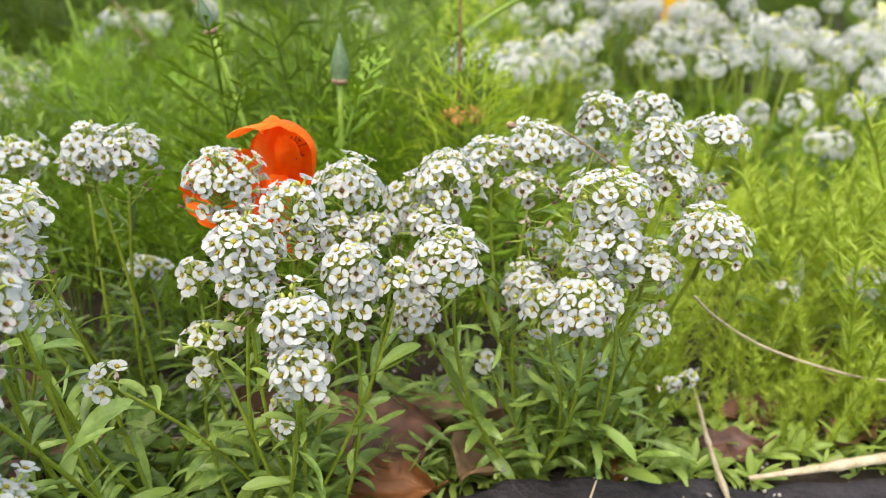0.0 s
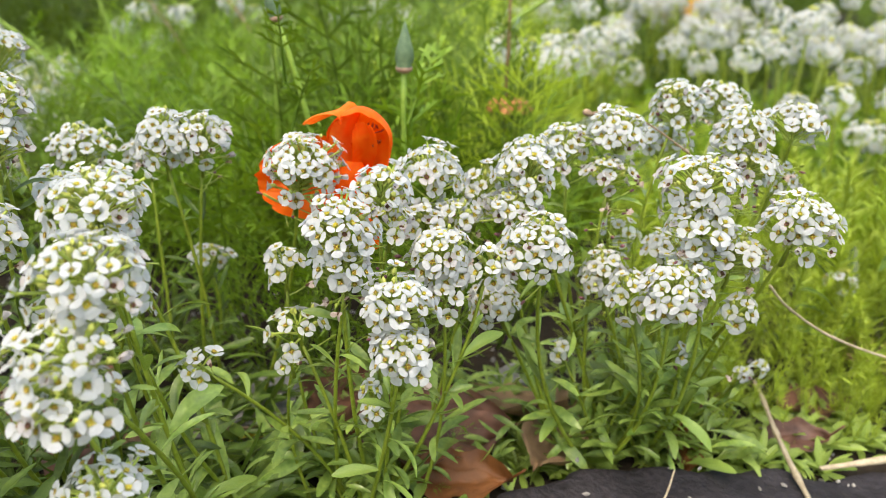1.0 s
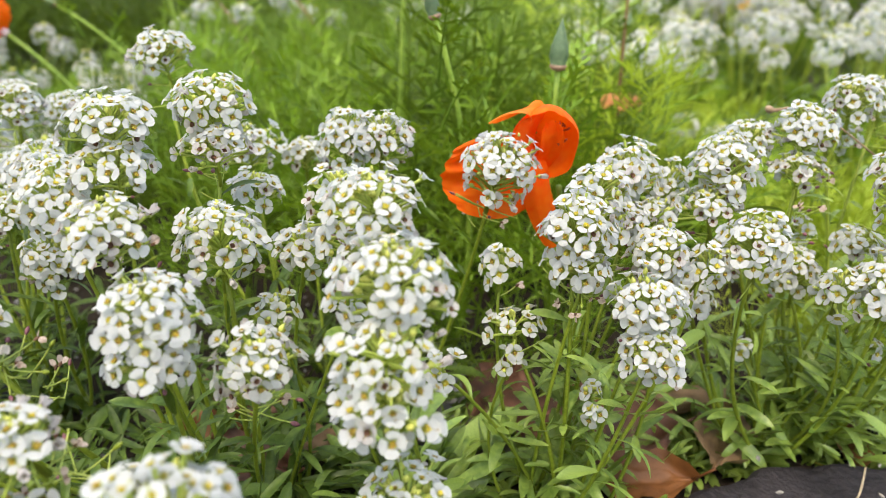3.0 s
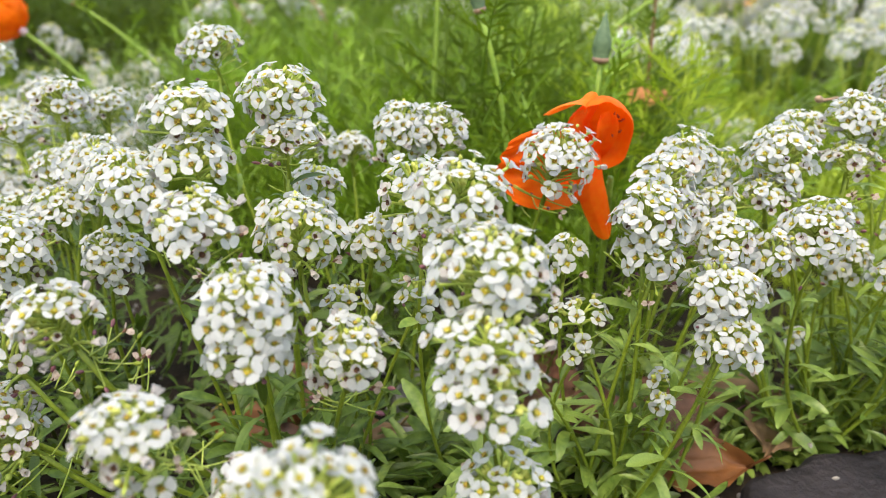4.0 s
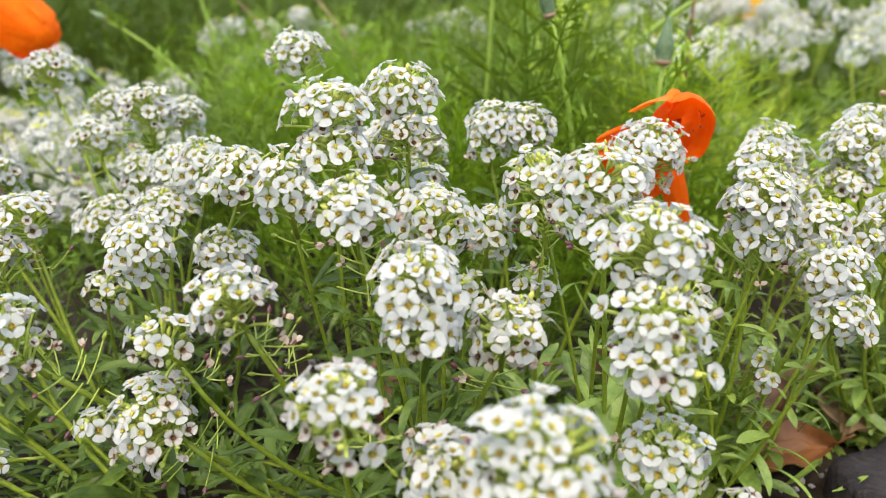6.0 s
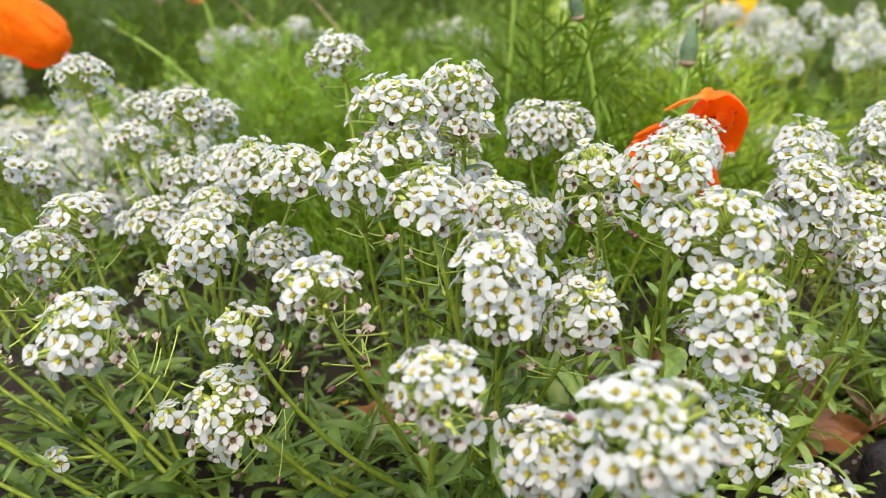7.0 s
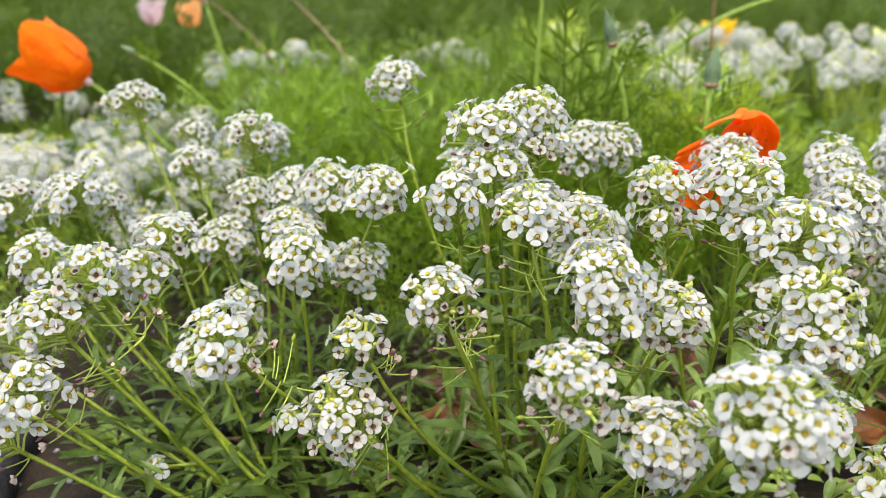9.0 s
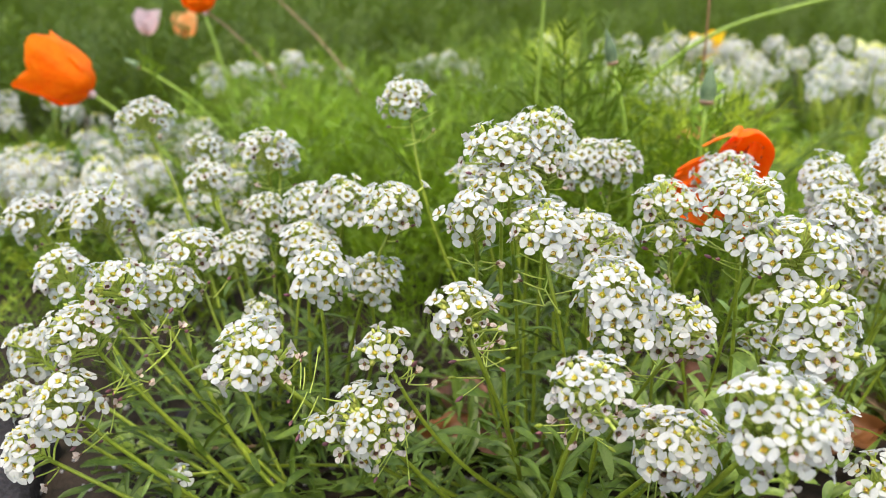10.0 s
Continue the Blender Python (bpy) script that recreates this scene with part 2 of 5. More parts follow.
def grit():
    rnd = random.Random(5)
    s = Shape()
    for _ in range(1100):
        x, y = rnd.uniform(-0.36, 0.22), rnd.uniform(0.16, 0.36)
        r = rnd.uniform(0.0005, 0.0017) * (1.4 if rnd.random() < 0.10 else 1)
        z = ground_z(x, y) + r * 0.2
        s.blob(Vector((x, y, z)), Vector((rnd.uniform(-1, 1), rnd.uniform(-1, 1), rnd.uniform(-.4, .4))), r * 2, r * 1.5, 0 if rnd.random() < 0.05 else 1, 5, 2)
    tagged(place("grit", s.mesh("grit", [PALE_STONE, GREY_STONE], False)), "fine pale and grey grit strewn over the soil", "gravel", kind="stuff")


grit()


def crumbs():
    """Pale specks on the slate."""
    rnd = random.Random(9)
    s = Shape()
    for _ in range(60):
        x, y = rnd.uniform(0.02, 0.2), rnd.uniform(0.15, 0.21)
        s.blob(Vector((x, y, 0.0016 - 0.07 * (x - 0.12))), Vector((rnd.uniform(-1, 1), rnd.uniform(-1, 1), 0)), rnd.uniform(0.0008, 0.0028), rnd.uniform(0.0006, 0.0016), 0, 5, 2)
    tagged(place("grit", s.mesh("crumbs", [PALE_STONE], False)), "pale specks of grit lying on the slate", "gravel", kind="stuff")


crumbs()


def dead_leaf(at, length, width, yaw, tilt, roll, mat, label, seed):
    """A curled dry leaf with a midrib and a wavy, torn edge."""
    rnd = random.Random(seed)
    rows = []
    n, w = 12, 6
    for a in range(n + 1):
        u = a / n
        half = width * 0.5 * math.sin(math.pi * min(1, 0.04 + 0.96 * u)) ** 0.65 * (1 + 0.18 * math.sin(u * 17 + seed))
        row = []
        for b in range(-w, w + 1):
            v = b / w
            z = 0.22 * width * abs(v) ** 1.6 + 0.10 * length * (u - 0.5) ** 2 + noise.noise((u * 4, v * 3, seed)) * width * 0.16 - (0.02 * width if b == 0 else 0)
            row.append(((u - 0.5) * length, v * half, z))
        rows.append(row)
    s = Shape()
    s.grid(rows)
    root = thing("dry_leaf", (0, 0, 0), label, "dead leaf", "dry leaves on the soil")
    root.matrix_basis = pose(*at, tilt, roll, yaw)
    place("blade", s.mesh("blade", [mat]), root)
    s = Shape()
    s.tube([Vector((length * (0.45 + 0.16 * k / 4), 0, 0.1 * length * 0.25 + 0.002 * k)) for k in range(5)], [0.00045] * 5, 5)
    place("leaf_stalk", s.mesh("leaf_stalk", [mat]), root)
    return root


dead_leaf((-0.027, 0.2235, 0.004), 0.056, 0.036, 8, 14, 3, DEAD_LEAF, "large curled reddish-brown dry leaf on the soil", 1)
dead_leaf((-0.017, 0.2035, 0.003), 0.036, 0.018, -8, 26, -4, DEAD_LEAF_ORANGE, "reddish-brown dry leaf lying beside the slate", 2)
dead_leaf((0.016, 0.224, 0.003), 0.036, 0.020, 62, 14, 0, DEAD_LEAF_TAN, "rust-brown dry leaf among small green shoots", 3)
dead_leaf((0.106, 0.236, -0.002), 0.024, 0.013, 0, 22, 0, DEAD_LEAF, "dark curled dry leaf behind the twig", 4)
dead_leaf((0.158, 0.250, -0.006), 0.030, 0.016, 35, -6, 0, DEAD_LEAF, "brown dry leaf on gritty soil", 5)
dead_leaf((-0.160, 0.224, 0.004), 0.030, 0.015, 8, 24, 0, DEAD_LEAF_ORANGE, "orange-brown dry leaf under the flower stems", 6)
dead_leaf((-0.150, 0.245, 0.004), 0.04, 0.02, -40, 10, 5, DEAD_LEAF, "brown dry leaf among green leaves", 7)
dead_leaf((-0.060, 0.245, 0.005), 0.048, 0.024, 70, 12, 5, DEAD_LEAF, "brown dry leaf in the shade of the flowers", 8)
dead_leaf((0.17, 0.30, -0.006), 0.04, 0.022, -30, 12, 5, DEAD_LEAF_TAN, "tan dry leaf on gritty soil", 9)
dead_leaf((0.062, 0.245, -0.002), 0.04, 0.022, 30, 12, 5, DEAD_LEAF, "brown dry leaf behind green shoots", 10)
dead_leaf((0.002, 0.245, 0.002), 0.045, 0.024, 170, 10, 5, DEAD_LEAF_TAN, "tan dry leaf behind small shoots", 13)
dead_leaf((0.125, 0.262, -0.006), 0.034, 0.018, 15, 8, 4, DEAD_LEAF, "brown dry leaf among bright green tufts", 14)
dead_leaf((0.178, 0.262, -0.007), 0.036, 0.02, -20, 10, 0, DEAD_LEAF, "dark brown dry leaf near the straw stalk", 15)
dead_leaf((-0.122, 0.214, 0.008), 0.022, 0.010, 10, 20, 0, DEAD_LEAF_TAN, "curled tan dry leaf among flower stems", 17)
dead_leaf((-0.140, 0.208, 0.004), 0.034, 0.018, -25, 14, 4, DEAD_LEAF, "dark brown dry leaf under leaning stems", 18)
dead_leaf((0.062, 0.226, -0.001), 0.026, 0.013, 80, 8, 0, DEAD_LEAF_ORANGE, "small rust-coloured dry leaf beside the slate", 16)


def stalk(name, pts, radii, mat, label, category="twig", knots=0, seed=0):
    """A dry stalk along a smooth line, with small knots."""
    rnd = random.Random(seed)
    pts = [Vector(p) for p in pts]
    line = []
    for k in range(len(pts) - 1):
        a, b, c, d = pts[max(k - 1, 0)], pts[k], pts[k + 1], pts[min(k + 2, len(pts) - 1)]
        for j in range(6):
            t = j / 6
            line.append(0.5 * (2 * b + (c - a) * t + (2 * a - 5 * b + 4 * c - d) * t * t + (3 * b - a - 3 * c + d) * t ** 3))
    line.append(pts[-1])
    n = len(line) - 1
    rr = [radii[0] + (radii[1] - radii[0]) * k / n for k in range(n + 1)]
    rr = [r * rnd.uniform(0.9, 1.12) * (1.35 if knots and k % max(1, n // knots) == 0 and 0 < k < n else 1) for k, r in enumerate(rr)]
    s = Shape()
    s.tube(line, rr, 7)
    return tagged(place(name, s.mesh(name, [mat])), label, category)


stalk("twig", [(0.1011, 0.2651, 0.004), (0.098, 0.248, 0.0055), (0.0955, 0.230, 0.0045), (0.0935, 0.208, 0.0035), (0.091, 0.175, 0.0035)], (0.0007, 0.0010), TWIG, "pale dry straw twig lying across the slate", knots=4, seed=1)
stalk("twig", [(0.1047, 0.2145, 0.0015), (0.131, 0.2212, 0.0008), (0.158, 0.2288, 0.0), (0.20, 0.240, -0.001), (0.25, 0.254, -0.002)], (0.0007, 0.0034), TWIG, "thick pale dry stalk lying along the slate", knots=3, seed=2)
stalk("twig", [(0.082, 0.228, 0.062), (0.094, 0.236, 0.050), (0.115, 0.242, 0.036), (0.145, 0.247, 0.024), (0.1691, 0.2548, 0.0160), (0.21, 0.262, 0.010)], (0.0004, 0.0005), TWIG, "thin arching brown dry stalk", knots=5, seed=3)
stalk("twig", [(0.0225, 0.2445, 0.1128), (0.030, 0.2445, 0.1133), (0.036, 0.2445, 0.1122), (0.0456, 0.2445, 0.1070), (0.0586, 0.2445, 0.0981)], (0.0003, 0.0003), TWIG_BROWN, "thin dry brown stem bent over the white flowers", seed=4)
stalk("twig", [(0.040, 0.188, 0.004), (0.045, 0.19, 0.008), (0.049, 0.196, 0.014)], (0.0004, 0.0003), TWIG, "tiny dry twig on the slate", seed=5)
stalk("twig", [(-0.13, 0.225, 0.006), (-0.10, 0.22, 0.008), (-0.07, 0.228, 0.006)], (0.0008, 0.0006), TWIG_BROWN, "thin brown dry stalk among leaves", seed=6)


def litter():
    """Thin dry stalks lying about under the stems."""
    rnd = random.Random(61)
    for k in range(16):
        x, y, a = rnd.uniform(-0.26, -0.09), rnd.uniform(0.165, 0.245), rnd.uniform(-0.7, 0.7)
        reach = rnd.uniform(0.014, 0.034)
        pts = []
        for j in range(4):
            px, py = x + math.cos(a) * reach * j / 3, y + math.sin(a) * reach * j / 3 + rnd.uniform(-0.002, 0.002)
            pts.append((px, py, ground_z(px, py) + 0.0022 + rnd.uniform(0, 0.003)))
        tagged(stalk("dry_stalk", pts, (0.0007, 0.0004), TWIG_BROWN if k % 3 else TWIG, "thin dry brown stalk lying on the soil", "twig", seed=200 + k), group="dry stalks on the soil")


litter()


# ---- white alyssum: where each head sits; radius and height in millimetres; how far it has gone to seed ----
RIGHT_HEADS = [
    (0.0015, 0.2218, 0.0995, 10.0, 19.9, 0),
    (0.0147, 0.2398, 0.1020, 8.9, 16.0, 0),
    (0.0287, 0.2333, 0.1084, 9.4, 15.5, 1),
    (0.0019, 0.1950, 0.0862, 10.5, 17.4, 0),
    (-0.0073, 0.2119, 0.0618, 8.5, 13.6, 0),
    (0.0266, 0.2188, 0.0678, 7.8, 16.4, 0),
    (0.0395, 0.1913, 0.0754, 10.3, 17.5, 0),
    (0.0596, 0.1983, 0.0655, 4.8, 16.0, 0),
    (0.0517, 0.2537, 0.1140, 8.8, 14.7, 1),
    (0.0746, 0.2762, 0.1104, 9.0, 15.0, 1),
    (0.0664, 0.2325, 0.1077, 9.9, 18.9, 0),
    (0.0870, 0.2416, 0.1105, 8.9, 15.9, 1),
    (0.0458, 0.2016, 0.1010, 11.8, 19.0, 1),
    (0.0574, 0.2001, 0.0829, 8.6, 14.1, 0),
    (0.0725, 0.1978, 0.0925, 10.6, 17.5, 0),
]
RIGHT_HEADS += [
    (0.0856, 0.2466, 0.0904, 7.0, 13.9, 1),
    (0.0454, 0.2221, 0.0763, 7.8, 9.5, 0),
    (0.0154, 0.2201, 0.0412, 3.4, 7.2, 0),
    (0.0347, 0.2399, 0.0739, 6.0, 11.1, 0),
    (0.0514, 0.2628, 0.0989, 9.7, 12.6, 0),
    (-0.0033, 0.2173, 0.0887, 9.5, 12.5, 2),
    (0.0263, 0.2283, 0.0974, 8.1, 10.3, 3),
    (0.0691, 0.2291, 0.0999, 9.4, 10.3, 1),
    (0.0463, 0.1971, 0.0929, 9.1, 7.6, 1),
    (0.0476, 0.1993, 0.0838, 5.8, 8.5, 0),
    (0.0278, 0.1955, 0.0732, 6.6, 12.4, 0),
    (0.0472, 0.2058, 0.0495, 2.6, 5.0, 0),
    (0.0859, 0.2312, 0.0300, 2.6, 4.6, 0),
    (0.0799, 0.2306, 0.0278, 2.2, 4.0, 0),
]
MIDDLE_HEADS = [
    (-0.0199, 0.2136, 0.0870, 7.0, 12.3, 2),
    (-0.0221, 0.1868, 0.0761, 6.7, 8.2, 0),
    (-0.0102, 0.1914, 0.0817, 6.4, 11.3, 1),
    (-0.0471, 0.1745, 0.0873, 7.2, 9.6, 1),
    (-0.0374, 0.1946, 0.0926, 7.1, 9.0, 2),
    (-0.0488, 0.1787, 0.0945, 10.0, 20.7, 1),
    (-0.0652, 0.1919, 0.0801, 5.7, 13.6, 0),
    (-0.0338, 0.1655, 0.0822, 8.9, 14.6, 0),
    (-0.0327, 0.1612, 0.0726, 7.9, 11.9, 0),
    (-0.0616, 0.1865, 0.0653, 8.9, 10.6, -1),
    (-0.0629, 0.1814, 0.0578, 4.5, 7.5, -1),
    (-0.0399, 0.1977, 0.0994, 7.8, 15.0, 1),
    (-0.0272, 0.2191, 0.0979, 9.2, 18.9, 0),
    (-0.0280, 0.2138, 0.0850, 9.0, 13.2, 1),
    (-0.0238, 0.1910, 0.0839, 8.8, 17.2, 0),
]
MIDDLE_HEADS += [
    (-0.0118, 0.2314, 0.0882, 6.6, 21.1, 1),
    (-0.0416, 0.1772, 0.0523, 2.2, 4.5, 0),
    (-0.0408, 0.1753, 0.0466, 3.1, 5.9, 0),
    (-0.0810, 0.1645, 0.0660, 5.8, 6.8, -1),
]
POPPY_SIDE_HEADS = [
    (-0.0645, 0.2209, 0.0982, 11.7, 22.3, 1),
    (-0.1104, 0.2375, 0.1023, 8.6, 19.3, 0),
    (-0.0992, 0.2380, 0.1025, 10.4, 16.7, 1),
    (-0.1072, 0.2602, 0.0540, 7.1, 8.2, 0),
    (-0.1292, 0.2710, 0.0885, 8.1, 12.1, 0),
    (-0.1455, 0.2568, 0.0943, 10.0, 15.3, 0),
    (-0.1729, 0.2638, 0.1234, 10.5, 15.9, 1),
]
TALL_HEADS = [
    (-0.1562, 0.1772, 0.1204, 9.7, 14.2, 0),
    (-0.1549, 0.1735, 0.1114, 9.7, 10.3, 0),
    (-0.1392, 0.1981, 0.1202, 10.4, 16.5, 0),
    (-0.1377, 0.1937, 0.1110, 9.0, 11.5, 1),
    (-0.1660, 0.1664, 0.1041, 7.9, 16.4, 1),
    (-0.1498, 0.1531, 0.1032, 9.7, 15.3, 2),
    (-0.1321, 0.1701, 0.0947, 10.2, 18.5, 0),
    (-0.1368, 0.1365, 0.0936, 10.1, 15.3, 0),
    (-0.1360, 0.1329, 0.0869, 8.1, 8.7, 0),
    (-0.1182, 0.1388, 0.0816, 8.6, 16.0, 2),
    (-0.1332, 0.2145, 0.0933, 8.1, 9.7, 0),
    (-0.1163, 0.1896, 0.0856, 7.8, 13.3, 0),
    (-0.1237, 0.1836, 0.0713, 6.6, 8.9, 0),
    (-0.1045, 0.1835, 0.0728, 6.6, 8.9, 0),
]
NEAR_HEADS = [
    (-0.0906, 0.1362, 0.1010, 12.0, 17.4, 0),
    (-0.0916, 0.1264, 0.0902, 10.8, 11.0, 0),
    (-0.0918, 0.1232, 0.0832, 10.0, 10.9, 0),
    (-0.1052, 0.1809, 0.1015, 9.6, 15.2, 0),
    (-0.0960, 0.1552, 0.1092, 11.2, 13.0, 1),
    (-0.1042, 0.1767, 0.0928, 8.1, 11.0, 1),
    (-0.0950, 0.1511, 0.1012, 8.4, 9.4, 1),
    (-0.0878, 0.1240, 0.0610, 9.2, 15.0, 0),
    (-0.0748, 0.1159, 0.0488, 8.2, 8.6, 0),
]
FRONT_HEADS = [
    (-0.1735, 0.1371, 0.0893, 8.8, 14.8, 3),
    (-0.1919, 0.1485, 0.0754, 6.9, 13.9, 1),
    (-0.1951, 0.1482, 0.0561, 11.3, 18.9, 1),
    (-0.2080, 0.1468, 0.0564, 4.6, 9.2, 1),
    (-0.1517, 0.1112, 0.0825, 9.0, 15.6, 3),
    (-0.1205, 0.0928, 0.0821, 11.1, 20.3, 0),
    (-0.1343, 0.1156, 0.0695, 5.6, 10.1, 0),
    (-0.1314, 0.1106, 0.0667, 9.3, 18.1, 1),
    (-0.2223, 0.1436, 0.0790, 10.4, 17.1, 2),
    (-0.2495, 0.1786, 0.0264, 3.9, 6.3, 0),
]
LEFT_HEADS = [
    (-0.2615, 0.1828, 0.0839, 9.1, 15.2, 2),
    (-0.2518, 0.2001, 0.0763, 10.0, 17.5, 1),
    (-0.2472, 0.2125, 0.0839, 10.0, 15.0, 1),
    (-0.2878, 0.2216, 0.0750, 9.5, 16.3, 0),
    (-0.2704, 0.1780, 0.0732, 10.7, 17.6, 2),
    (-0.2735, 0.1644, 0.0590, 9.9, 15.4, 1),
    (-0.2862, 0.1723, 0.0417, 8.9, 14.7, 0),
    (-0.2950, 0.1915, 0.0471, 6.2, 13.3, 0),
    (-0.2964, 0.2106, 0.0540, 7.5, 16.8, 0),
    (-0.3100, 0.2650, 0.0829, 11.4, 16.5, 0),
]
BACK_HEADS = [
    (-0.2835, 0.2488, 0.0877, 11.7, 18.8, 0),
    (-0.2779, 0.2671, 0.0807, 7.6, 16.2, 0),
    (-0.2067, 0.1874, 0.0836, 9.3, 16.8, 0),
    (-0.1898, 0.2057, 0.0747, 8.9, 14.3, 0),
    (-0.2267, 0.2085, 0.0635, 6.4, 10.2, 0),
    (-0.1836, 0.2033, 0.0980, 9.3, 17.0, 0),
    (-0.1983, 0.2255, 0.0938, 9.3, 18.6, 0),
    (-0.2107, 0.2404, 0.0895, 8.4, 16.9, 0),
    (-0.2266, 0.2562, 0.0829, 8.4, 16.9, 0),
    (-0.2109, 0.2224, 0.0831, 9.7, 12.4, 0),
    (-0.2356, 0.2461, 0.0709, 11.1, 17.4, 0),
    (-0.2774, 0.3173, 0.1101, 11.5, 18.4, 0),
    (-0.2541, 0.3160, 0.0971, 9.4, 15.2, 0),
    (-0.2252, 0.2667, 0.1040, 11.3, 17.1, 1),
    (-0.2487, 0.2784, 0.0919, 10.0, 15.8, 0),
]
BACK_HEADS += [
    (-0.2223, 0.2964, 0.0972, 9.1, 14.0, 0),
]



def floret_mesh(kind, seed, shut=0.0):
    """A four-petalled flower, facing up z, its petals rounded and set apart; kind: fresh, open or old; shut: how far an old one has folded up."""
    rnd = random.Random(seed)
    s = Shape()
    squash = rnd.uniform(0.90, 1.0)
    shape = ((0.0, 0.50), (0.16, 0.72), (0.34, 1.10), (0.56, 1.42), (0.78, 1.38), (0.93, 0.98), (1.0, 0.50))
    for k in range(4):
        size = rnd.uniform(0.92, 1.08) * (0.92 if kind == "old" else 1.0)
        dip = rnd.uniform(-0.42, 0.38) if kind != "old" else rnd.uniform(-0.2, 0.5)
        roll = rnd.uniform(-0.14, 0.14)
        # the petals stand in two pairs, a little closer to their neighbour on one side
        ang = math.pi / 4 + k * math.pi / 2 + (0.05 if k % 2 else -0.05) + rnd.uniform(-0.07, 0.07)
        o, t = Vector((math.cos(ang), math.sin(ang), 0)), Vector((-math.sin(ang), math.cos(ang), 0))
        rows = []
        for u, half in shape:
            row = []
            for v in (-1.0, -0.6, 0.0, 0.6, 1.0):
                r = 0.60 + 2.02 * u * size - 0.12 * v * v * u
                z = -0.95 + 0.92 * min(1.0, u * 4.2) ** 0.7 + 0.10 * u + dip * u * u + 0.15 * v * v * u * (1 - 0.5 * u) + roll * v * half * u + 0.08 * (k % 2) * u
                z += rnd.uniform(-0.03, 0.03)
                if shut:
                    lift = shut * min(1.0, u * 1.3)
                    z, r = z + lift * 1.7, r - lift * (1.0 + 0.6 * u)
                row.append(o * r + t * v * half * size * (1 - 0.35 * shut) + Vector((0, 0, z)))
            rows.append(row)
        s.grid(rows, 0)
    # throat, and the anthers round its mouth
    if kind == "old":
        s.grid([[Vector((math.cos(q * math.tau / 9) * r, math.sin(q * math.tau / 9) * r, z)) for q in range(9)] for r, z in ((0.78, 0.00), (0.64, -0.18), (0.44, -0.62), (0.10, -0.85))], 2, True)
        s.blob(Vector((0, 0, -0.42)), Vector((0.1, 0, 1)), 0.8, 0.5, 2, 6, 2)
        for k in range(3):
            a = k * 2.1 + rnd.uniform(-0.4, 0.4)
            s.blob(Vector((math.cos(a) * 0.42, math.sin(a) * 0.42, 0.0)), Vector((math.cos(a), math.sin(a), 0.8)), 0.55, 0.34, 1, 4, 1)
    else:
        s.grid([[Vector((math.cos(q * math.tau / 9) * r, math.sin(q * math.tau / 9) * r, z)) for q in range(9)] for r, z in ((0.70, -0.02), (0.58, -0.18), (0.40, -0.60), (0.10, -0.80))], 2, True)
        s.blob(Vector((0, 0, -0.40)), Vector((0, 0.1, 1)), 0.7, 0.46, 4, 6, 2)
        for k in range(4):
            a = k * math.tau / 4 + rnd.uniform(-0.4, 0.4)
            tip = Vector((math.cos(a) * 0.46, math.sin(a) * 0.46, -0.16 + rnd.uniform(-0.08, 0.06)))
            s.blob(tip, Vector((math.cos(a), math.sin(a), 0.7)), 0.40, 0.30, 1 if (kind == "fresh" and k < 3) or k == 0 else 4, 4, 1)
    ring = []
    for r, z in ((0.66, -0.40), (0.58, -0.75), (0.18, -1.15)):
        ring.append([Vector((math.cos(k * math.tau / 8) * r, math.sin(k * math.tau / 8) * r, z)) for k in range(8)])
    s.grid(ring, 3, True)
    # sepals
    for k in range(4):
        a = k * math.pi / 2
        o, t = Vector((math.cos(a), math.sin(a), 0)), Vector((-math.sin(a), math.cos(a), 0))
        s.grid([[o * 0.2 - t * 0.2 + Vector((0, 0, -1.3)), o * 0.2 + t * 0.2 + Vector((0, 0, -1.3))],
                [o * 0.85 - t * 0.36 + Vector((0, 0, -0.7)), o * 0.85 + t * 0.36 + Vector((0, 0, -0.7))],
                [o * 1.0 - t * 0.1 + Vector((0, 0, -0.15)), o * 1.0 + t * 0.1 + Vector((0, 0, -0.15))]], 3)
    s.v = [(x * 0.001, y * 0.001 * squash, z * 0.001) for x, y, z in s.v]
    mats = {"fresh": [PETAL, ANTHER, THROAT, BUD, BUD], "open": [PETAL, ANTHER, DARK_THROAT, PEDICEL, THROAT], "old": [PETAL_OLD, BROWN_THROAT, BROWN_THROAT, PEDICEL, THROAT]}[kind]
    return s.mesh("floret_" + kind, mats)


FLORETS = {k: [floret_mesh(k, j + 10 * len(k), (0.0, 0.25, 0.7, 1.0, 0.0)[j] if k == "old" else 0.0) for j in range(5)] for k in ("fresh", "open", "old")}


def leaf_mesh(seed, curl, width, mat):
    """A narrow leaf one unit long, rising along x, folded at its midrib."""
    rnd = random.Random(seed)
    s, rows, n = Shape(), [], 7
    for a in range(n + 1):
        u = a / n
        half = width * (0.20 + 0.90 * math.sin(math.pi * 0.93 * u ** 1.25) ** 0.85) if a < n else width * 0.22
        ang = curl * u
        x = math.sin(ang) / curl if abs(curl) > 0.01 else u
        z = -(1 - math.cos(ang)) / curl if abs(curl) > 0.01 else 0
        wob = 0.02 * math.sin(u * 5 + seed)
        row = []
        for v in (-1, -0.5, 0, 0.5, 1):
            row.append((x, v * half + wob, z + 0.45 * half * abs(v) + rnd.uniform(-0.004, 0.004)))
        rows.append(row)
    s.grid(rows)
    return s.mesh("leaf", [mat])


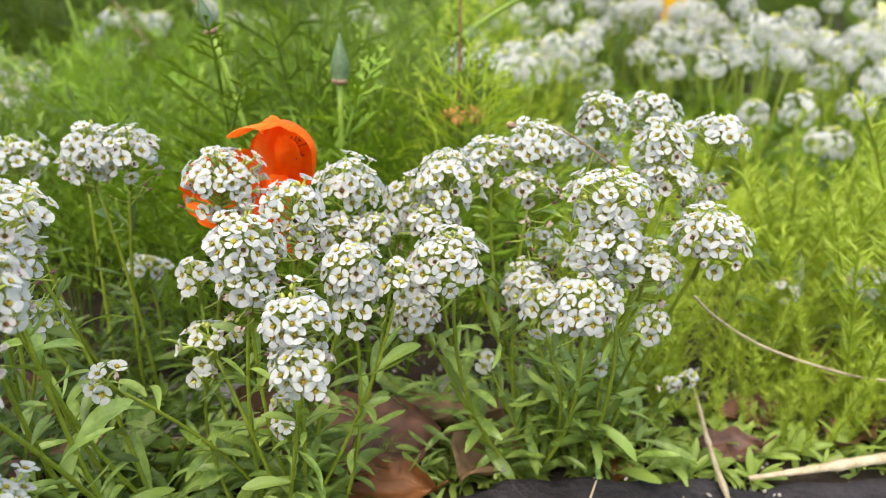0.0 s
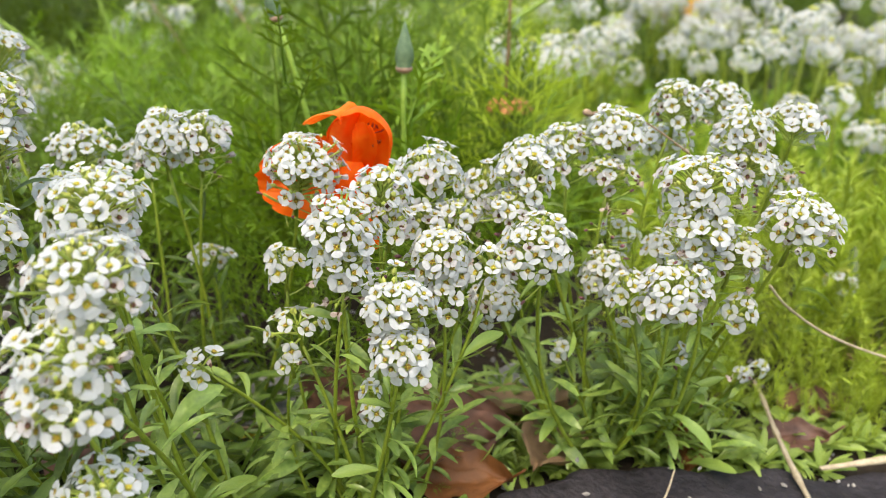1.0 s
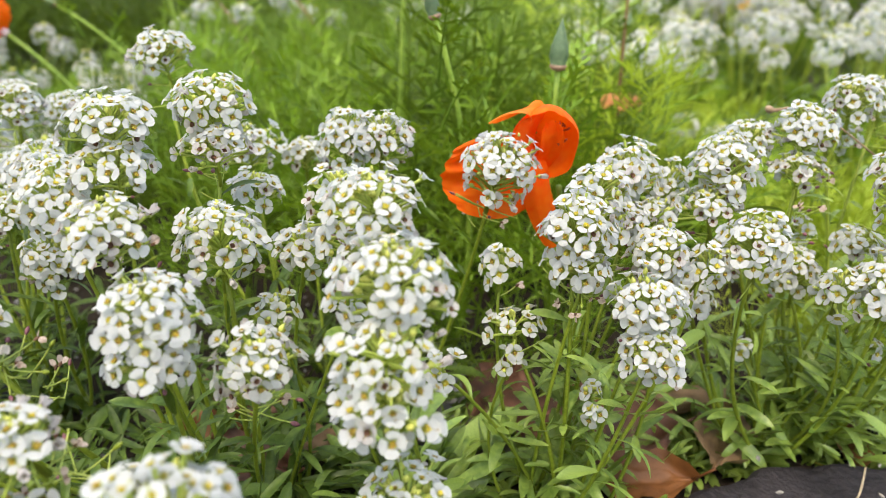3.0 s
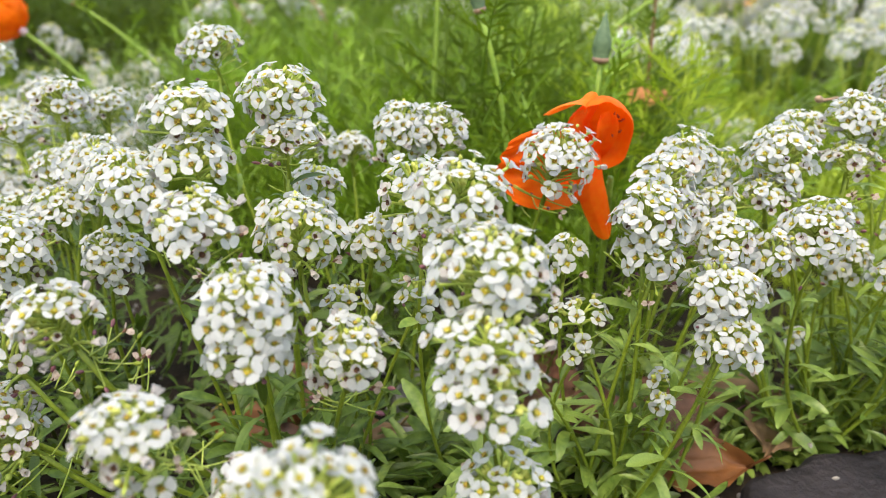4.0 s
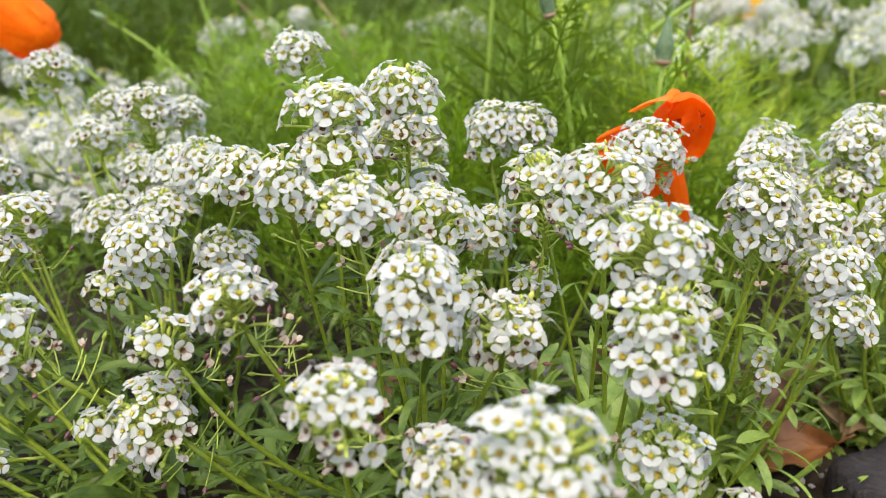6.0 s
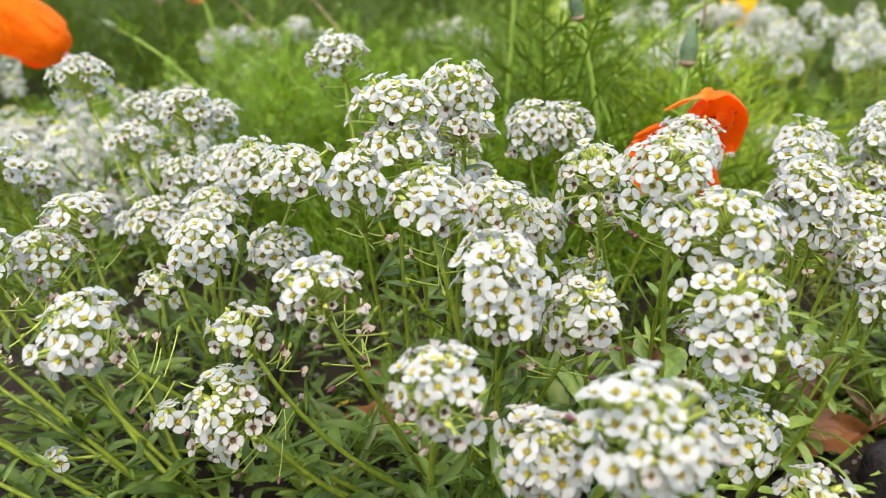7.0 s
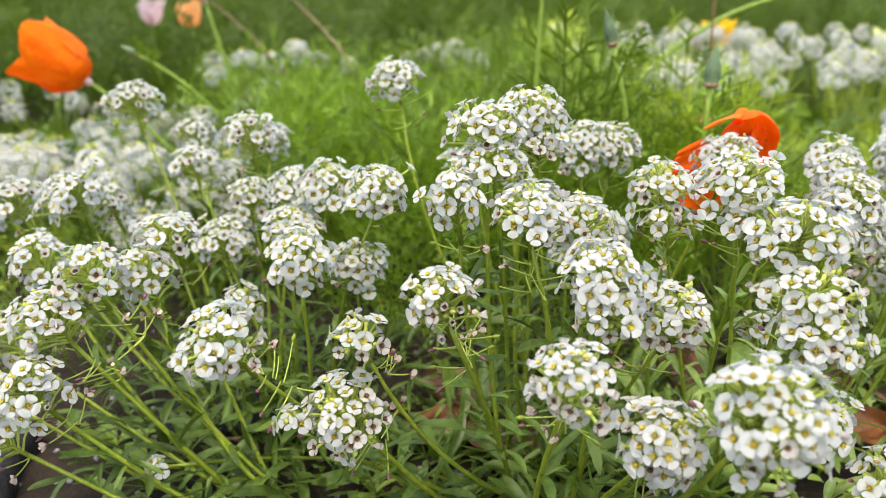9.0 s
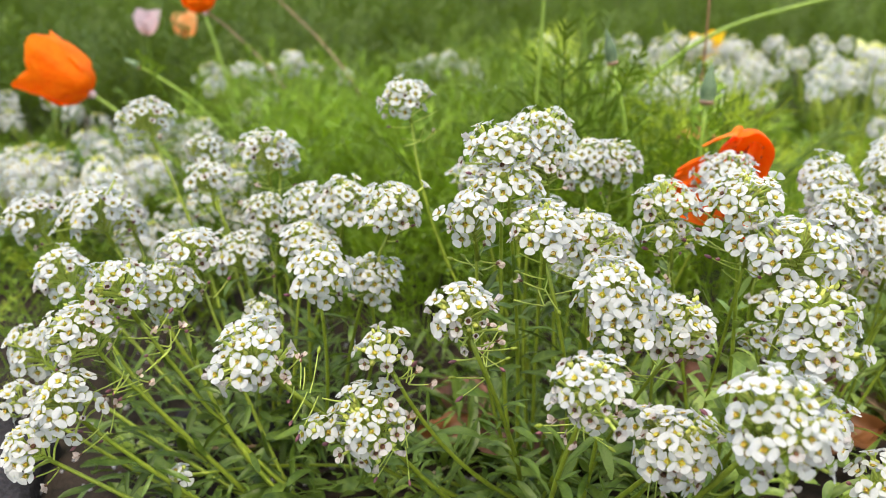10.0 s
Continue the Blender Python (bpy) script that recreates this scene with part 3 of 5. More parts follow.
LEAF_FORMS = ((0.5, 0.075), (1.0, 0.068), (0.2, 0.08), (1.5, 0.07), (-0.5, 0.07), (0.8, 0.095))
LEAVES = [leaf_mesh(k, c, w, LEAF) for k, (c, w) in enumerate(LEAF_FORMS)]
# the same leaf forms, coloured as if better lit
LEAVES_LIT = [leaf_mesh(k, c, w * 1.15, LEAF_LIT) for k, (c, w) in enumerate(LEAF_FORMS)]


def joined_leaves(root, items, rnd, meshes, mat):
    """The many small low leaves of a plant, as one mesh; each: place, yaw, rise, length."""
    s = Shape()
    for at, yaw, rise, length in items:
        me = rnd.choice(meshes)
        m = Matrix.Translation(at) @ pose(0, 0, 0, 0, 0, math.degrees(yaw)) @ pose(0, 0, 0, 0, -rise, 0) @ pose(0, 0, 0, rnd.uniform(-35, 35), 0, 0) @ Matrix.Diagonal((length, length * rnd.uniform(0.8, 1.3), length, 1))
        start = len(s.v)
        s.v.extend(tuple(m @ v.co) for v in me.vertices)
        for p in me.polygons:
            s.face(tuple(start + i for i in p.vertices))
    place("low_leaves", s.mesh("low_leaves", [mat]), root)


LEAVES_YELLOW = [leaf_mesh(30, 0.8, 0.10, LEAF_YELLOW)]


def add_leaf(root, at, yaw, rise, length, rnd, meshes=LEAVES):
    m = Matrix.Translation(at) @ pose(0, 0, 0, 0, 0, math.degrees(yaw)) @ pose(0, 0, 0, 0, -rise, 0) @ pose(0, 0, 0, rnd.uniform(-35, 35), 0, 0) @ Matrix.Diagonal((length, length * rnd.uniform(0.85, 1.25), length, 1))
    return place("leaf", rnd.choice(meshes), root, m)


def flower_head(root, foot, c, radius, height, axis, age, rnd, full=1.0):
    """A domed head: stalks, buds and pods in one mesh, the flowers as pieces of their own."""
    s = Shape()
    half = max(height * 0.5, radius * 0.66) * 1.06
    radius = radius * 0.93
    tall = half / radius
    side = axis.orthogonal().normalized()
    other = axis.cross(side)
    low = c - axis * half * 0.9
    reach_low = 1.22 + 0.24 * min(max(tall - 0.75, 0.0), 0.6) + rnd.uniform(-0.08, 0.1)
    count = max(4, int(full * (2.55 if radius > 0.0068 else 1.7) * reach_low * math.pi * radius * (radius * 0.45 + half * 0.62) / (0.0043 ** 2)))
    spots = []
    golden = math.pi * (3 - math.sqrt(5))
    start, seed_n = rnd.uniform(0, 6), rnd.uniform(0, 50)
    for k in range(count):
        f = (k + 0.5) / count
        co = max(-0.80, min(0.99, 0.99 - f ** 1.12 * (reach_low + 0.06) + rnd.uniform(-0.05, 0.05)))
        si = math.sqrt(1 - co * co)
        a = start + k * golden + rnd.uniform(-0.2, 0.2)
        flat = side * math.cos(a) + other * math.sin(a)
        grow = rnd.uniform(0.80, 1.12) * (1.0 if co > -0.1 else rnd.uniform(0.75, 1.0)) * (rnd.uniform(1.05, 1.28) if rnd.random() < 0.10 else 1.0)
        grow *= 1 + 0.18 * noise.noise((flat.x * 1.3 + seed_n, flat.y * 1.3, co * 1.5 + flat.z))
        p = (flat * si * radius + axis * co * half) * grow
        if f > 0.82 and radius > 0.006:
            p -= axis * half * rnd.uniform(0.0, 0.42)
        nrm = (flat * si / radius + axis * co / half).normalized()
        nrm = (nrm + Vector((rnd.uniform(-.3, .3), rnd.uniform(-.3, .3), rnd.uniform(0.0, .70)))).normalized()
        spots.append((f, p, nrm, flat, co))
    # central stalk
    s.tube([low - c - axis * 0.004, axis * half * 0.35], [0.00075, 0.0005], 5, 0)
    head_spots = []
    for f, p, nrm, flat, co in spots:
        if rnd.random() < (0.24 if f > 0.70 else 0.0):
            continue
        root_p = axis * half * (0.75 * co - 0.55)
        end = p - nrm * 0.0012
        s.tube(bend(root_p, root_p.lerp(end, 0.6) + axis * 0.0008, end, 2), [0.00036, 0.00032, 0.00040], 4, 1, False)
        if rnd.random() < 0.9:
            q = p * rnd.uniform(0.58, 0.80) + Vector((rnd.uniform(-1, 1), rnd.uniform(-1, 1), rnd.uniform(-1, 1))) * 0.001
            s.blob(q, nrm, rnd.uniform(0.0016, 0.0024), rnd.uniform(0.0010, 0.0016), 2 if co > 0 else 1, 5, 2)
        head_spots.append((f, p, nrm))
    for k in range(6 if radius > 0.006 else 3):
        a, r = rnd.uniform(0, 6.28), rnd.uniform(0.0, 0.36) * radius
        p = axis * half * rnd.uniform(0.72, 0.98) + (side * math.cos(a) + other * math.sin(a)) * r
        s.blob(p, axis + side * rnd.uniform(-.5, .5) + other * rnd.uniform(-.5, .5), rnd.uniform(0.0013, 0.0019), rnd.uniform(0.0008, 0.0012), 2, 5, 2)
    # spent flowers and seed pods below the head, on thin spreading stalks
    down = (foot - c).normalized()
    for k in range(2 + 5 * age if radius > 0.006 else 1):
        d = rnd.uniform(0.0, 0.3 + 0.55 * min(age, 3))
        q = low - c + down * 0.012 * d
        a = rnd.uniform(0, 6.28)
        way = ((side * math.cos(a) + other * math.sin(a)) + axis * rnd.uniform(-0.15, 0.6)).normalized()
        reach = min(radius * rnd.uniform(0.6, 1.15), 0.0105)
        end = q + way * reach
        s.tube(bend(q, q + way * reach * 0.5 - axis * 0.0006, end, 3), [0.00022] * 4, 3, 1, False)
        u = rnd.random()
        if u < 0.40:
            s.blob(end + way * 0.001, way, rnd.uniform(0.0018, 0.0026), rnd.uniform(0.0008, 0.0013), 3, 5, 2)
        elif u < 0.60:
            s.blob(end + way * 0.001, way, rnd.uniform(0.0020, 0.0028), rnd.uniform(0.0008, 0.0012), 0, 5, 2)
        elif u < 0.85:
            # a withered flower
            for j in range(4):
                w = (way + Vector((rnd.uniform(-.8, .8), rnd.uniform(-.8, .8), rnd.uniform(-.8, .8)))).normalized()
                t = w.orthogonal().normalized() * rnd.uniform(0.0004, 0.0008)
                s.grid([[end - t * 0.4, end + t * 0.4], [end + w * 0.0012 - t, end + w * 0.0012 + t], [end + w * 0.0021 - t * 0.6, end + w * 0.0019 + t * 0.6]], 4)
            s.blob(end, way, 0.0016, 0.001, 5, 5, 1)
    head = place("flower_head", s.mesh("flower_head", [STEM, PEDICEL, BUD, POD, PETAL_WITHERED, BROWN_THROAT]), root, Matrix.Translation(c - root.location))
    for f, p, nrm in head_spots:
        u = rnd.random()
        if f < 0.30:
            kind = "fresh" if u < 0.60 else "open"
        elif f < 0.7:
            kind = "open" if u < 0.74 - 0.12 * age else ("old" if u > 0.88 - 0.15 * age else "fresh")
        else:
            kind = "old" if u < 0.30 + 0.18 * age else "open"
        if radius < 0.0062:
            kind = "fresh" if u < 0.6 else "open"
        size = (0.72 + 0.30 * min(1, f * 2.0)) * rnd.uniform(0.90, 1.08) * (0.9 if kind == "old" else 1)
        if kind == "old" and rnd.random() < 0.4:
            size *= 0.8
        place("floret", rnd.choice(FLORETS[kind]), head, Matrix.Translation(p) @ facing(nrm, rnd.uniform(0, 6.28)) @ Matrix.Diagonal((size, size, size, 1)))
    return head, low


def alyssum(foot, heads, label, seed, rosette=50, spread=0.035, lift=0.026, stout=1.0, short=1.0, single=30, pale=False, full=1.0, group="white alyssum plants"):
    rnd = random.Random(seed)
    foot = Vector((foot[0], foot[1], ground_z(*foot)))
    root = thing("alyssum_plant", foot, label, "flower", group)
    many = []
    # pale picks the leaf copy with brighter light in its colour
    forms = LEAVES_LIT if pale else LEAVES
    for x, y, z, radius, height, age in heads:
        c = Vector((x, y, z))
        d = c - foot
        flat = Vector((d.x, d.y, 0))
        axis = (flat * 0.55 + Vector((0, 0, max(d.z, 0.02)))).normalized()
        if radius < 6.5:
            axis = (axis + Vector((rnd.uniform(-.2, .2), rnd.uniform(-.4, .0), 0))).normalized()
        head, low = flower_head(root, foot, c, radius * 0.001, height * 0.001, axis, max(age, 0), rnd, full * ((0.45 if radius > 7 else 0.85) if age < 0 else 1.0))
        # the stem, from the crown of the plant up into the head
        start = Vector((rnd.uniform(-1, 1), rnd.uniform(-1, 1), 0)) * 0.010 + flat * rnd.uniform(0.1, 0.4)
        start.z = 0.0
        end = low - foot
        line = bend(start, end - axis * end.length * rnd.uniform(0.40, 0.62) + Vector((rnd.uniform(-1, 1), rnd.uniform(-1, 1), rnd.uniform(-0.3, 0.3))) * 0.014, end, 9)
        s = Shape()
        thick = (0.00040 + 0.000022 * min(radius, 11)) * stout
        s.tube(line, [thick * (1.25 - 0.4 * k / 9) for k in range(10)], 6)
        place("stem", s.mesh("stem", [STEM]), root)
        for k in range(rnd.randint(12, 18)):
            i = rnd.uniform(0.5, 7.8)
            at = line[int(i)].lerp(line[int(i) + 1], i % 1)
            spec = (at, rnd.uniform(0, 6.28), rnd.uniform(10, 60), rnd.uniform(0.009, 0.022) * (1.1 - 0.06 * i))
            if k < 3:
                add_leaf(root, *spec, rnd, forms)
            else:
                many.append(spec)
    for k in range(rosette):
        a, r = rnd.uniform(0, 6.28), spread * math.sqrt(rnd.random())
        at = Vector((math.cos(a) * r, math.sin(a) * r, 0))
        at.z = ground_z(foot.x + at.x, foot.y + at.y) - foot.z + rnd.uniform(0.0, lift) * (1 - 0.5 * r / spread)
        if foot.x + at.x > -0.01 and foot.y + at.y < 0.211:
            continue
        if (foot.x + at.x > 0.074 and foot.y + at.y < 0.262) or (-0.060 < foot.x + at.x < -0.012 and foot.y + at.y < 0.236 and rnd.random() < 0.75):
            continue
        if -0.192 < foot.x + at.x < -0.112 and foot.y + at.y < 0.235 and rnd.random() < 0.40:
            continue
        meshes = LEAVES_YELLOW if rnd.random() < 0.035 else forms
        length = rnd.choice((rnd.uniform(0.006, 0.012), rnd.uniform(0.008, 0.016), rnd.uniform(0.012, 0.024))) * short
        spec = (at, a + rnd.uniform(-1.0, 1.0), rnd.uniform(0, 58) * short, length)
        if k < single:
            add_leaf(root, *spec, rnd, meshes)
        else:
            many.append(spec)
    joined_leaves(root, many, rnd, forms, LEAF_LIT_MANY if pale else LEAF_MANY)
    return root


# pale=True plants carry the brighter lit leaf colour, the others the shaded one
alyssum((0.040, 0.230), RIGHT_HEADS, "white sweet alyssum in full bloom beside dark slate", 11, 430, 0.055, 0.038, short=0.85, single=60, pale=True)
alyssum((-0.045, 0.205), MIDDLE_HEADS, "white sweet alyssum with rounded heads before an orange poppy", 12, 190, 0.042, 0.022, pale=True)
alyssum((-0.11, 0.250), POPPY_SIDE_HEADS, "sparse white alyssum growing beside an orange poppy", 13, 260, 0.05, 0.028)
alyssum((-0.135, 0.195), TALL_HEADS, "tall white alyssum with brown-centred older flowers", 14, 330, 0.055, 0.032)
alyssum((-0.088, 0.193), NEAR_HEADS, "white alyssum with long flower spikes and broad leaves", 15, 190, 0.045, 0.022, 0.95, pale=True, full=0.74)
alyssum((-0.130, 0.200), FRONT_HEADS, "white alyssum with leaning stems and purple seed pods", 16, 200, 0.06, 0.022, 1.15)
alyssum((-0.198, 0.192), LEFT_HEADS, "sprawling white alyssum with stems leaning over the stone", 17, 300, 0.065, 0.028, 1.12)
alyssum((-0.218, 0.245), BACK_HEADS, "dense white alyssum in bloom behind taller flower stems", 18, 420, 0.07, 0.034)


def broad_leaves(foot, leaves, label):
    """A low tuft of broad strap leaves; each: root x, y, yaw, rise, length, width."""
    foot = Vector((*foot, ground_z(*foot)))
    root = thing("leaf_tuft", foot, label, "plant")
    rnd = random.Random(41)
    for x, y, yaw, rise, length, wide in leaves:
        at = Vector((x, y, ground_z(x, y) + 0.002)) - foot
        m = Matrix.Translation(at) @ pose(0, 0, 0, 0, 0, yaw) @ pose(0, 0, 0, 0, -rise, 0) @ pose(0, 0, 0, rnd.uniform(-20, 20), 0, 0) @ Matrix.Diagonal((length, length * wide, length, 1))
        place("leaf", BROAD[rnd.randrange(3)], root, m)


# broad leaves take the leaf colour brightened as if lit
BROAD = [leaf_mesh(50 + k, c, 0.10, LEAF_LIT) for k, c in enumerate((0.5, 0.9, 0.3))]
broad_leaves((-0.080, 0.205), [(-0.0836, 0.2008, 28, 52, 0.040, 1.35), (-0.0957, 0.2063, 60, 20, 0.020, 1.4), (-0.088, 0.204, 150, 20, 0.03, 1.3), (-0.080, 0.203, 25, 30, 0.028, 1.2), (-0.078, 0.200, -20, 25, 0.026, 1.2),
                               (-0.092, 0.206, 200, 22, 0.03, 1.3), (-0.085, 0.200, -70, 24, 0.022, 1.3), (-0.076, 0.206, 60, 50, 0.026, 1.1), (-0.095, 0.210, 110, 45, 0.03, 1.2)], "tuft of broad pale green strap leaves beside a dry leaf")
broad_leaves((-0.128, 0.222), [(-0.128, 0.222, 178, 12, 0.034, 1.3), (-0.122, 0.216, 190, 14, 0.030, 1.3), (-0.120, 0.210, -10, 20, 0.026, 1.2), (-0.130, 0.228, 120, 30, 0.026, 1.2), (-0.118, 0.204, 215, 10, 0.024, 1.2)], "broad green leaves arching over a dry leaf")



# ---- feathery foliage ----
def ribbon(s, p, way, length, width, up, mat=0, droop=0.15):
    """A narrow pointed segment, slightly bent and folded."""
    side = way.cross(up)
    side = side.normalized() if side.length > 1e-6 else way.orthogonal().normalized()
    mid = p + way * length * 0.55
    tip = p + way * length - Vector((0, 0, droop * length * 0.4))
    b = len(s.v)
    s.v.extend([tuple(p - side * width * 0.35), tuple(p + side * width * 0.35), tuple(mid + side * width * 0.5), tuple(tip), tuple(mid - side * width * 0.5)])
    s.face((b, b + 1, b + 2, b + 4), mat)
    s.face((b + 4, b + 2, b + 3), mat)


def fern_leaf(s, foot, way, length, rnd, detail=2, broad=1.0):
    """A finely divided leaf: a bent stalk with pairs of forked segments."""
    up = Vector((0, 0, 1))
    out = Vector((way.x, way.y, 0))
    end = foot + way * length + out * length * 0.25 - up * length * 0.08
    line = bend(foot, foot + way * length * 0.6, end, 7)
    s.tube(line, [0.0007 * broad * (1.1 - 0.1 * k) for k in range(8)], 3, 0, False)
    for k in range(3, 8):
        t = (line[min(k + 1, 7)] - line[k - 1]).normalized()
        side = t.cross(up).normalized() if abs(t.z) < 0.99 else Vector((1, 0, 0))
        nrm = side.cross(t)
        span = length * (0.40 - 0.04 * k) * rnd.uniform(0.8, 1.2)
        for sg in ((-1, 1) if k < 7 else (0,)):
            d = (t * 0.75 + side * sg * 0.8 + nrm * rnd.uniform(-0.3, 0.3)).normalized()
            q = line[k]
            ribbon(s, q, d, span, 0.0011 * broad, nrm, 0)
            for j in range(detail):
                e = q + d * span * (0.40 + 0.28 * j)
                for sg2 in (-1, 1):
                    d2 = (d * 0.85 + side * sg2 * 0.5 + t * 0.3 * sg2 + nrm * rnd.uniform(-0.3, 0.3)).normalized()
                    ribbon(s, e, d2, span * rnd.uniform(0.40, 0.62), 0.0010 * broad, nrm, 0)


def shoot_mesh(seed, height, mat, bow):
    """One upright shoot set round with fine needles."""
    rnd = random.Random(seed)
    s = Shape()
    line = bend(Vector((0, 0, 0)), Vector((bow * 0.2, 0, height * 0.5)), Vector((bow, 0, height)), 16)
    s.tube(line, [0.0007] * 17, 3, 0, False)
    for j in range(2, 17):
        for n in range(9):
            b = rnd.uniform(0, 6.28)
            d = Vector((math.cos(b), math.sin(b), rnd.uniform(0.3, 1.5))).normalized()
            ribbon(s, line[j] + Vector((0, 0, rnd.uniform(-.002, .002))), d, rnd.uniform(0.008, 0.016) * (1.2 - 0.03 * j), 0.0007, Vector((rnd.uniform(-1, 1), rnd.uniform(-1, 1), 1)), 0, 0)
    return s.mesh("shoot", [mat])


FERN_LEAVES = {}
for key, tone in (("mid", FEATHER), ("blue", FEATHER_BLUE), ("bright", FEATHER_BRIGHT)):
    FERN_LEAVES[key] = []
    for k in range(5):
        s = Shape()
        lean = 0.15 + 0.16 * k
        fern_leaf(s, Vector((0, 0, 0)), Vector((lean, 0, 1)).normalized(), 0.1, random.Random(80 + k), 2)
        FERN_LEAVES[key].append(s.mesh("cut_leaf", [tone]))


def feathery_plant(x, y, height, key, leaves, seed, label, spread=0.02):
    """A plant of separate finely cut leaves."""
    rnd = random.Random(seed)
    root = thing("feathery_plant", (x, y, ground_z(x, y)), label, "plant", "feathery green plants")
    for k in range(leaves):
        a = k * 2.4 + rnd.uniform(-0.4, 0.4)
        size = height / 0.1 * rnd.uniform(0.6, 1.1)
        r = spread * rnd.random()
        place("cut_leaf", FERN_LEAVES[key][rnd.randrange(5)], root, pose(math.cos(a) * r, math.sin(a) * r, -0.001, 0, rnd.uniform(-8, 8), math.degrees(a)) @ Matrix.Diagonal((size, size, size, 1)))


SHOOTS = [shoot_mesh(70 + k, 0.075 + 0.006 * k, FEATHER_BRIGHT, 0.008 + 0.007 * k) for k in range(5)]


def needle_plant(x, y, size, rnd):
    root = thing("needle_plant", (x, y, ground_z(x, y) - 0.002), "bright yellow-green needle-leaved tuft by the slate", "plant", "needle-leaved tufts")
    for k in range(9):
        a, r, sc = k * 2.4 + rnd.uniform(-.4, .4), rnd.uniform(0.002, 0.017), size * rnd.uniform(0.6, 1.1)
        place("shoot", rnd.choice(SHOOTS), root, pose(math.cos(a) * r, math.sin(a) * r, 0, 0, rnd.uniform(-4, 10), math.degrees(a)) @ Matrix.Diagonal((sc, sc, sc, 1)))


def scatter(name, spots, label, tones, detail, broad, leaves, seed):
    """Foliage that nobody could count, as one mesh."""
    rnd = random.Random(seed)
    s = Shape()
    for x, y, height, spread, tone in spots:
        c = Vector((x, y, ground_z(x, y) - 0.002))
        first = len(s.m)
        for k in range(leaves):
            a = rnd.uniform(0, math.tau)
            lean = rnd.uniform(0.03, 0.55)
            way = Vector((math.cos(a) * lean, math.sin(a) * lean, 1)).normalized()
            foot = c + Vector((math.cos(a), math.sin(a), 0)) * spread * rnd.uniform(0, 1)
            fern_leaf(s, foot, way, height * rnd.uniform(0.55, 1.08), rnd, detail, broad)
        s.m[first:] = [tone] * (len(s.m) - first)
    tagged(place(name, s.mesh(name, tones)), label, "plants", kind="stuff")


def foliage():
    rnd = random.Random(21)
    # separate plants just behind the white flowers
    for k, (px, py, h, key, n) in enumerate(((-0.165, 0.315, 0.09, "mid", 16), (-0.12, 0.33, 0.10, "mid", 16), (-0.075, 0.31, 0.105, "mid", 16), (-0.03, 0.30, 0.105, "mid", 18), (0.0, 0.325, 0.10, "mid", 16),
                                             (-0.145, 0.37, 0.09, "mid", 16), (-0.095, 0.365, 0.13, "blue", 18), (-0.05, 0.36, 0.13, "mid", 18), (-0.01, 0.375, 0.125, "blue", 18), (0.03, 0.36, 0.07, "mid", 14),
                                             (-0.20, 0.36, 0.10, "mid", 16), (-0.25, 0.38, 0.10, "blue", 16), (-0.19, 0.42, 0.095, "mid", 16), (-0.12, 0.42, 0.105, "mid", 16), (-0.06, 0.42, 0.145, "blue", 18),
                                             (0.06, 0.31, 0.055, "bright", 14), (0.05, 0.275, 0.045, "bright", 10), (0.10, 0.285, 0.05, "bright", 12), (0.145, 0.30, 0.06, "bright", 12), (0.10, 0.37, 0.05, "mid", 14), (-0.09, 0.28, 0.06, "mid", 14), (-0.14, 0.285, 0.06, "mid", 14), (-0.06, 0.275, 0.06, "mid", 14),
                                             (-0.036, 0.212, 0.026, "mid", 7), (-0.050, 0.206, 0.024, "mid", 6), (-0.33, 0.31, 0.05, "mid", 14), (-0.38, 0.33, 0.05, "bright", 14), (-0.30, 0.295, 0.05, "mid", 14), (-0.36, 0.38, 0.05, "mid", 14), (-0.285, 0.33, 0.06, "blue", 14), (-0.42, 0.31, 0.05, "mid", 14), (-0.345, 0.285, 0.035, "bright", 12))):
        feathery_plant(px, py, h, key, n, 500 + k, "low bright green feathery plant" if key == "bright" else "finely divided green poppy foliage behind white flowers")
    near, mid, far = [], [], []
    y = 0.40
    while y < 0.80:
        x = -0.14 - 0.66 * y
        while x < 0.10 + 0.5 * y:
            px, py = x + rnd.uniform(-0.02, 0.02), y + rnd.uniform(-0.02, 0.02)
            right = px > 0.03 + 0.06 * (py - 0.4)
            left = px < -0.28
            if right or left:
                near.append((px, py, rnd.uniform(0.035, 0.062) * (1 if right else 0.8), 0.025, rnd.choice((0, 0, 1, 2, 2) if right else (0, 1, 2))))
            else:
                near.append((px, py, rnd.uniform(0.10, 0.145) if px > -0.11 else rnd.uniform(0.085, 0.125), 0.025, rnd.choice((0, 1, 1, 1) if px < -0.03 else (0, 1, 1, 1, 2))))
            x += 0.043
        y += 0.043
    scatter("feathery_foliage", near, "soft green feathery foliage filling the flower bed", [FEATHER, FEATHER_BLUE, FEATHER_BRIGHT], 2, 0.85, 17, 31)
    y = 0.82
    while y < 5.5:
        x = -0.6 - 0.9 * y
        while x < 0.6 + 0.9 * y:
            right = x > 0.04 + 0.10 * y and y < 1.4
            size = rnd.uniform(0.06, 0.09) if right else rnd.uniform(0.12, 0.18) * (0.8 + 0.22 * y)
            far.append((x + rnd.uniform(-.05, .05) * y, y + rnd.uniform(-.04, .04) * y, size, 0.035 + 0.03 * y, rnd.choice((1, 1, 1, 1, 0) if x < 0.02 * y else (0, 1, 1, 1))))
            x += 0.065 * (0.5 + y * 0.8)
        y += 0.075 * (0.4 + y)
    scatter("distant_foliage", far, "distant blurred green foliage behind the bed", [FEATHER, FEATHER_BLUE, FEATHER_BRIGHT], 1, 1.9, 16, 32)
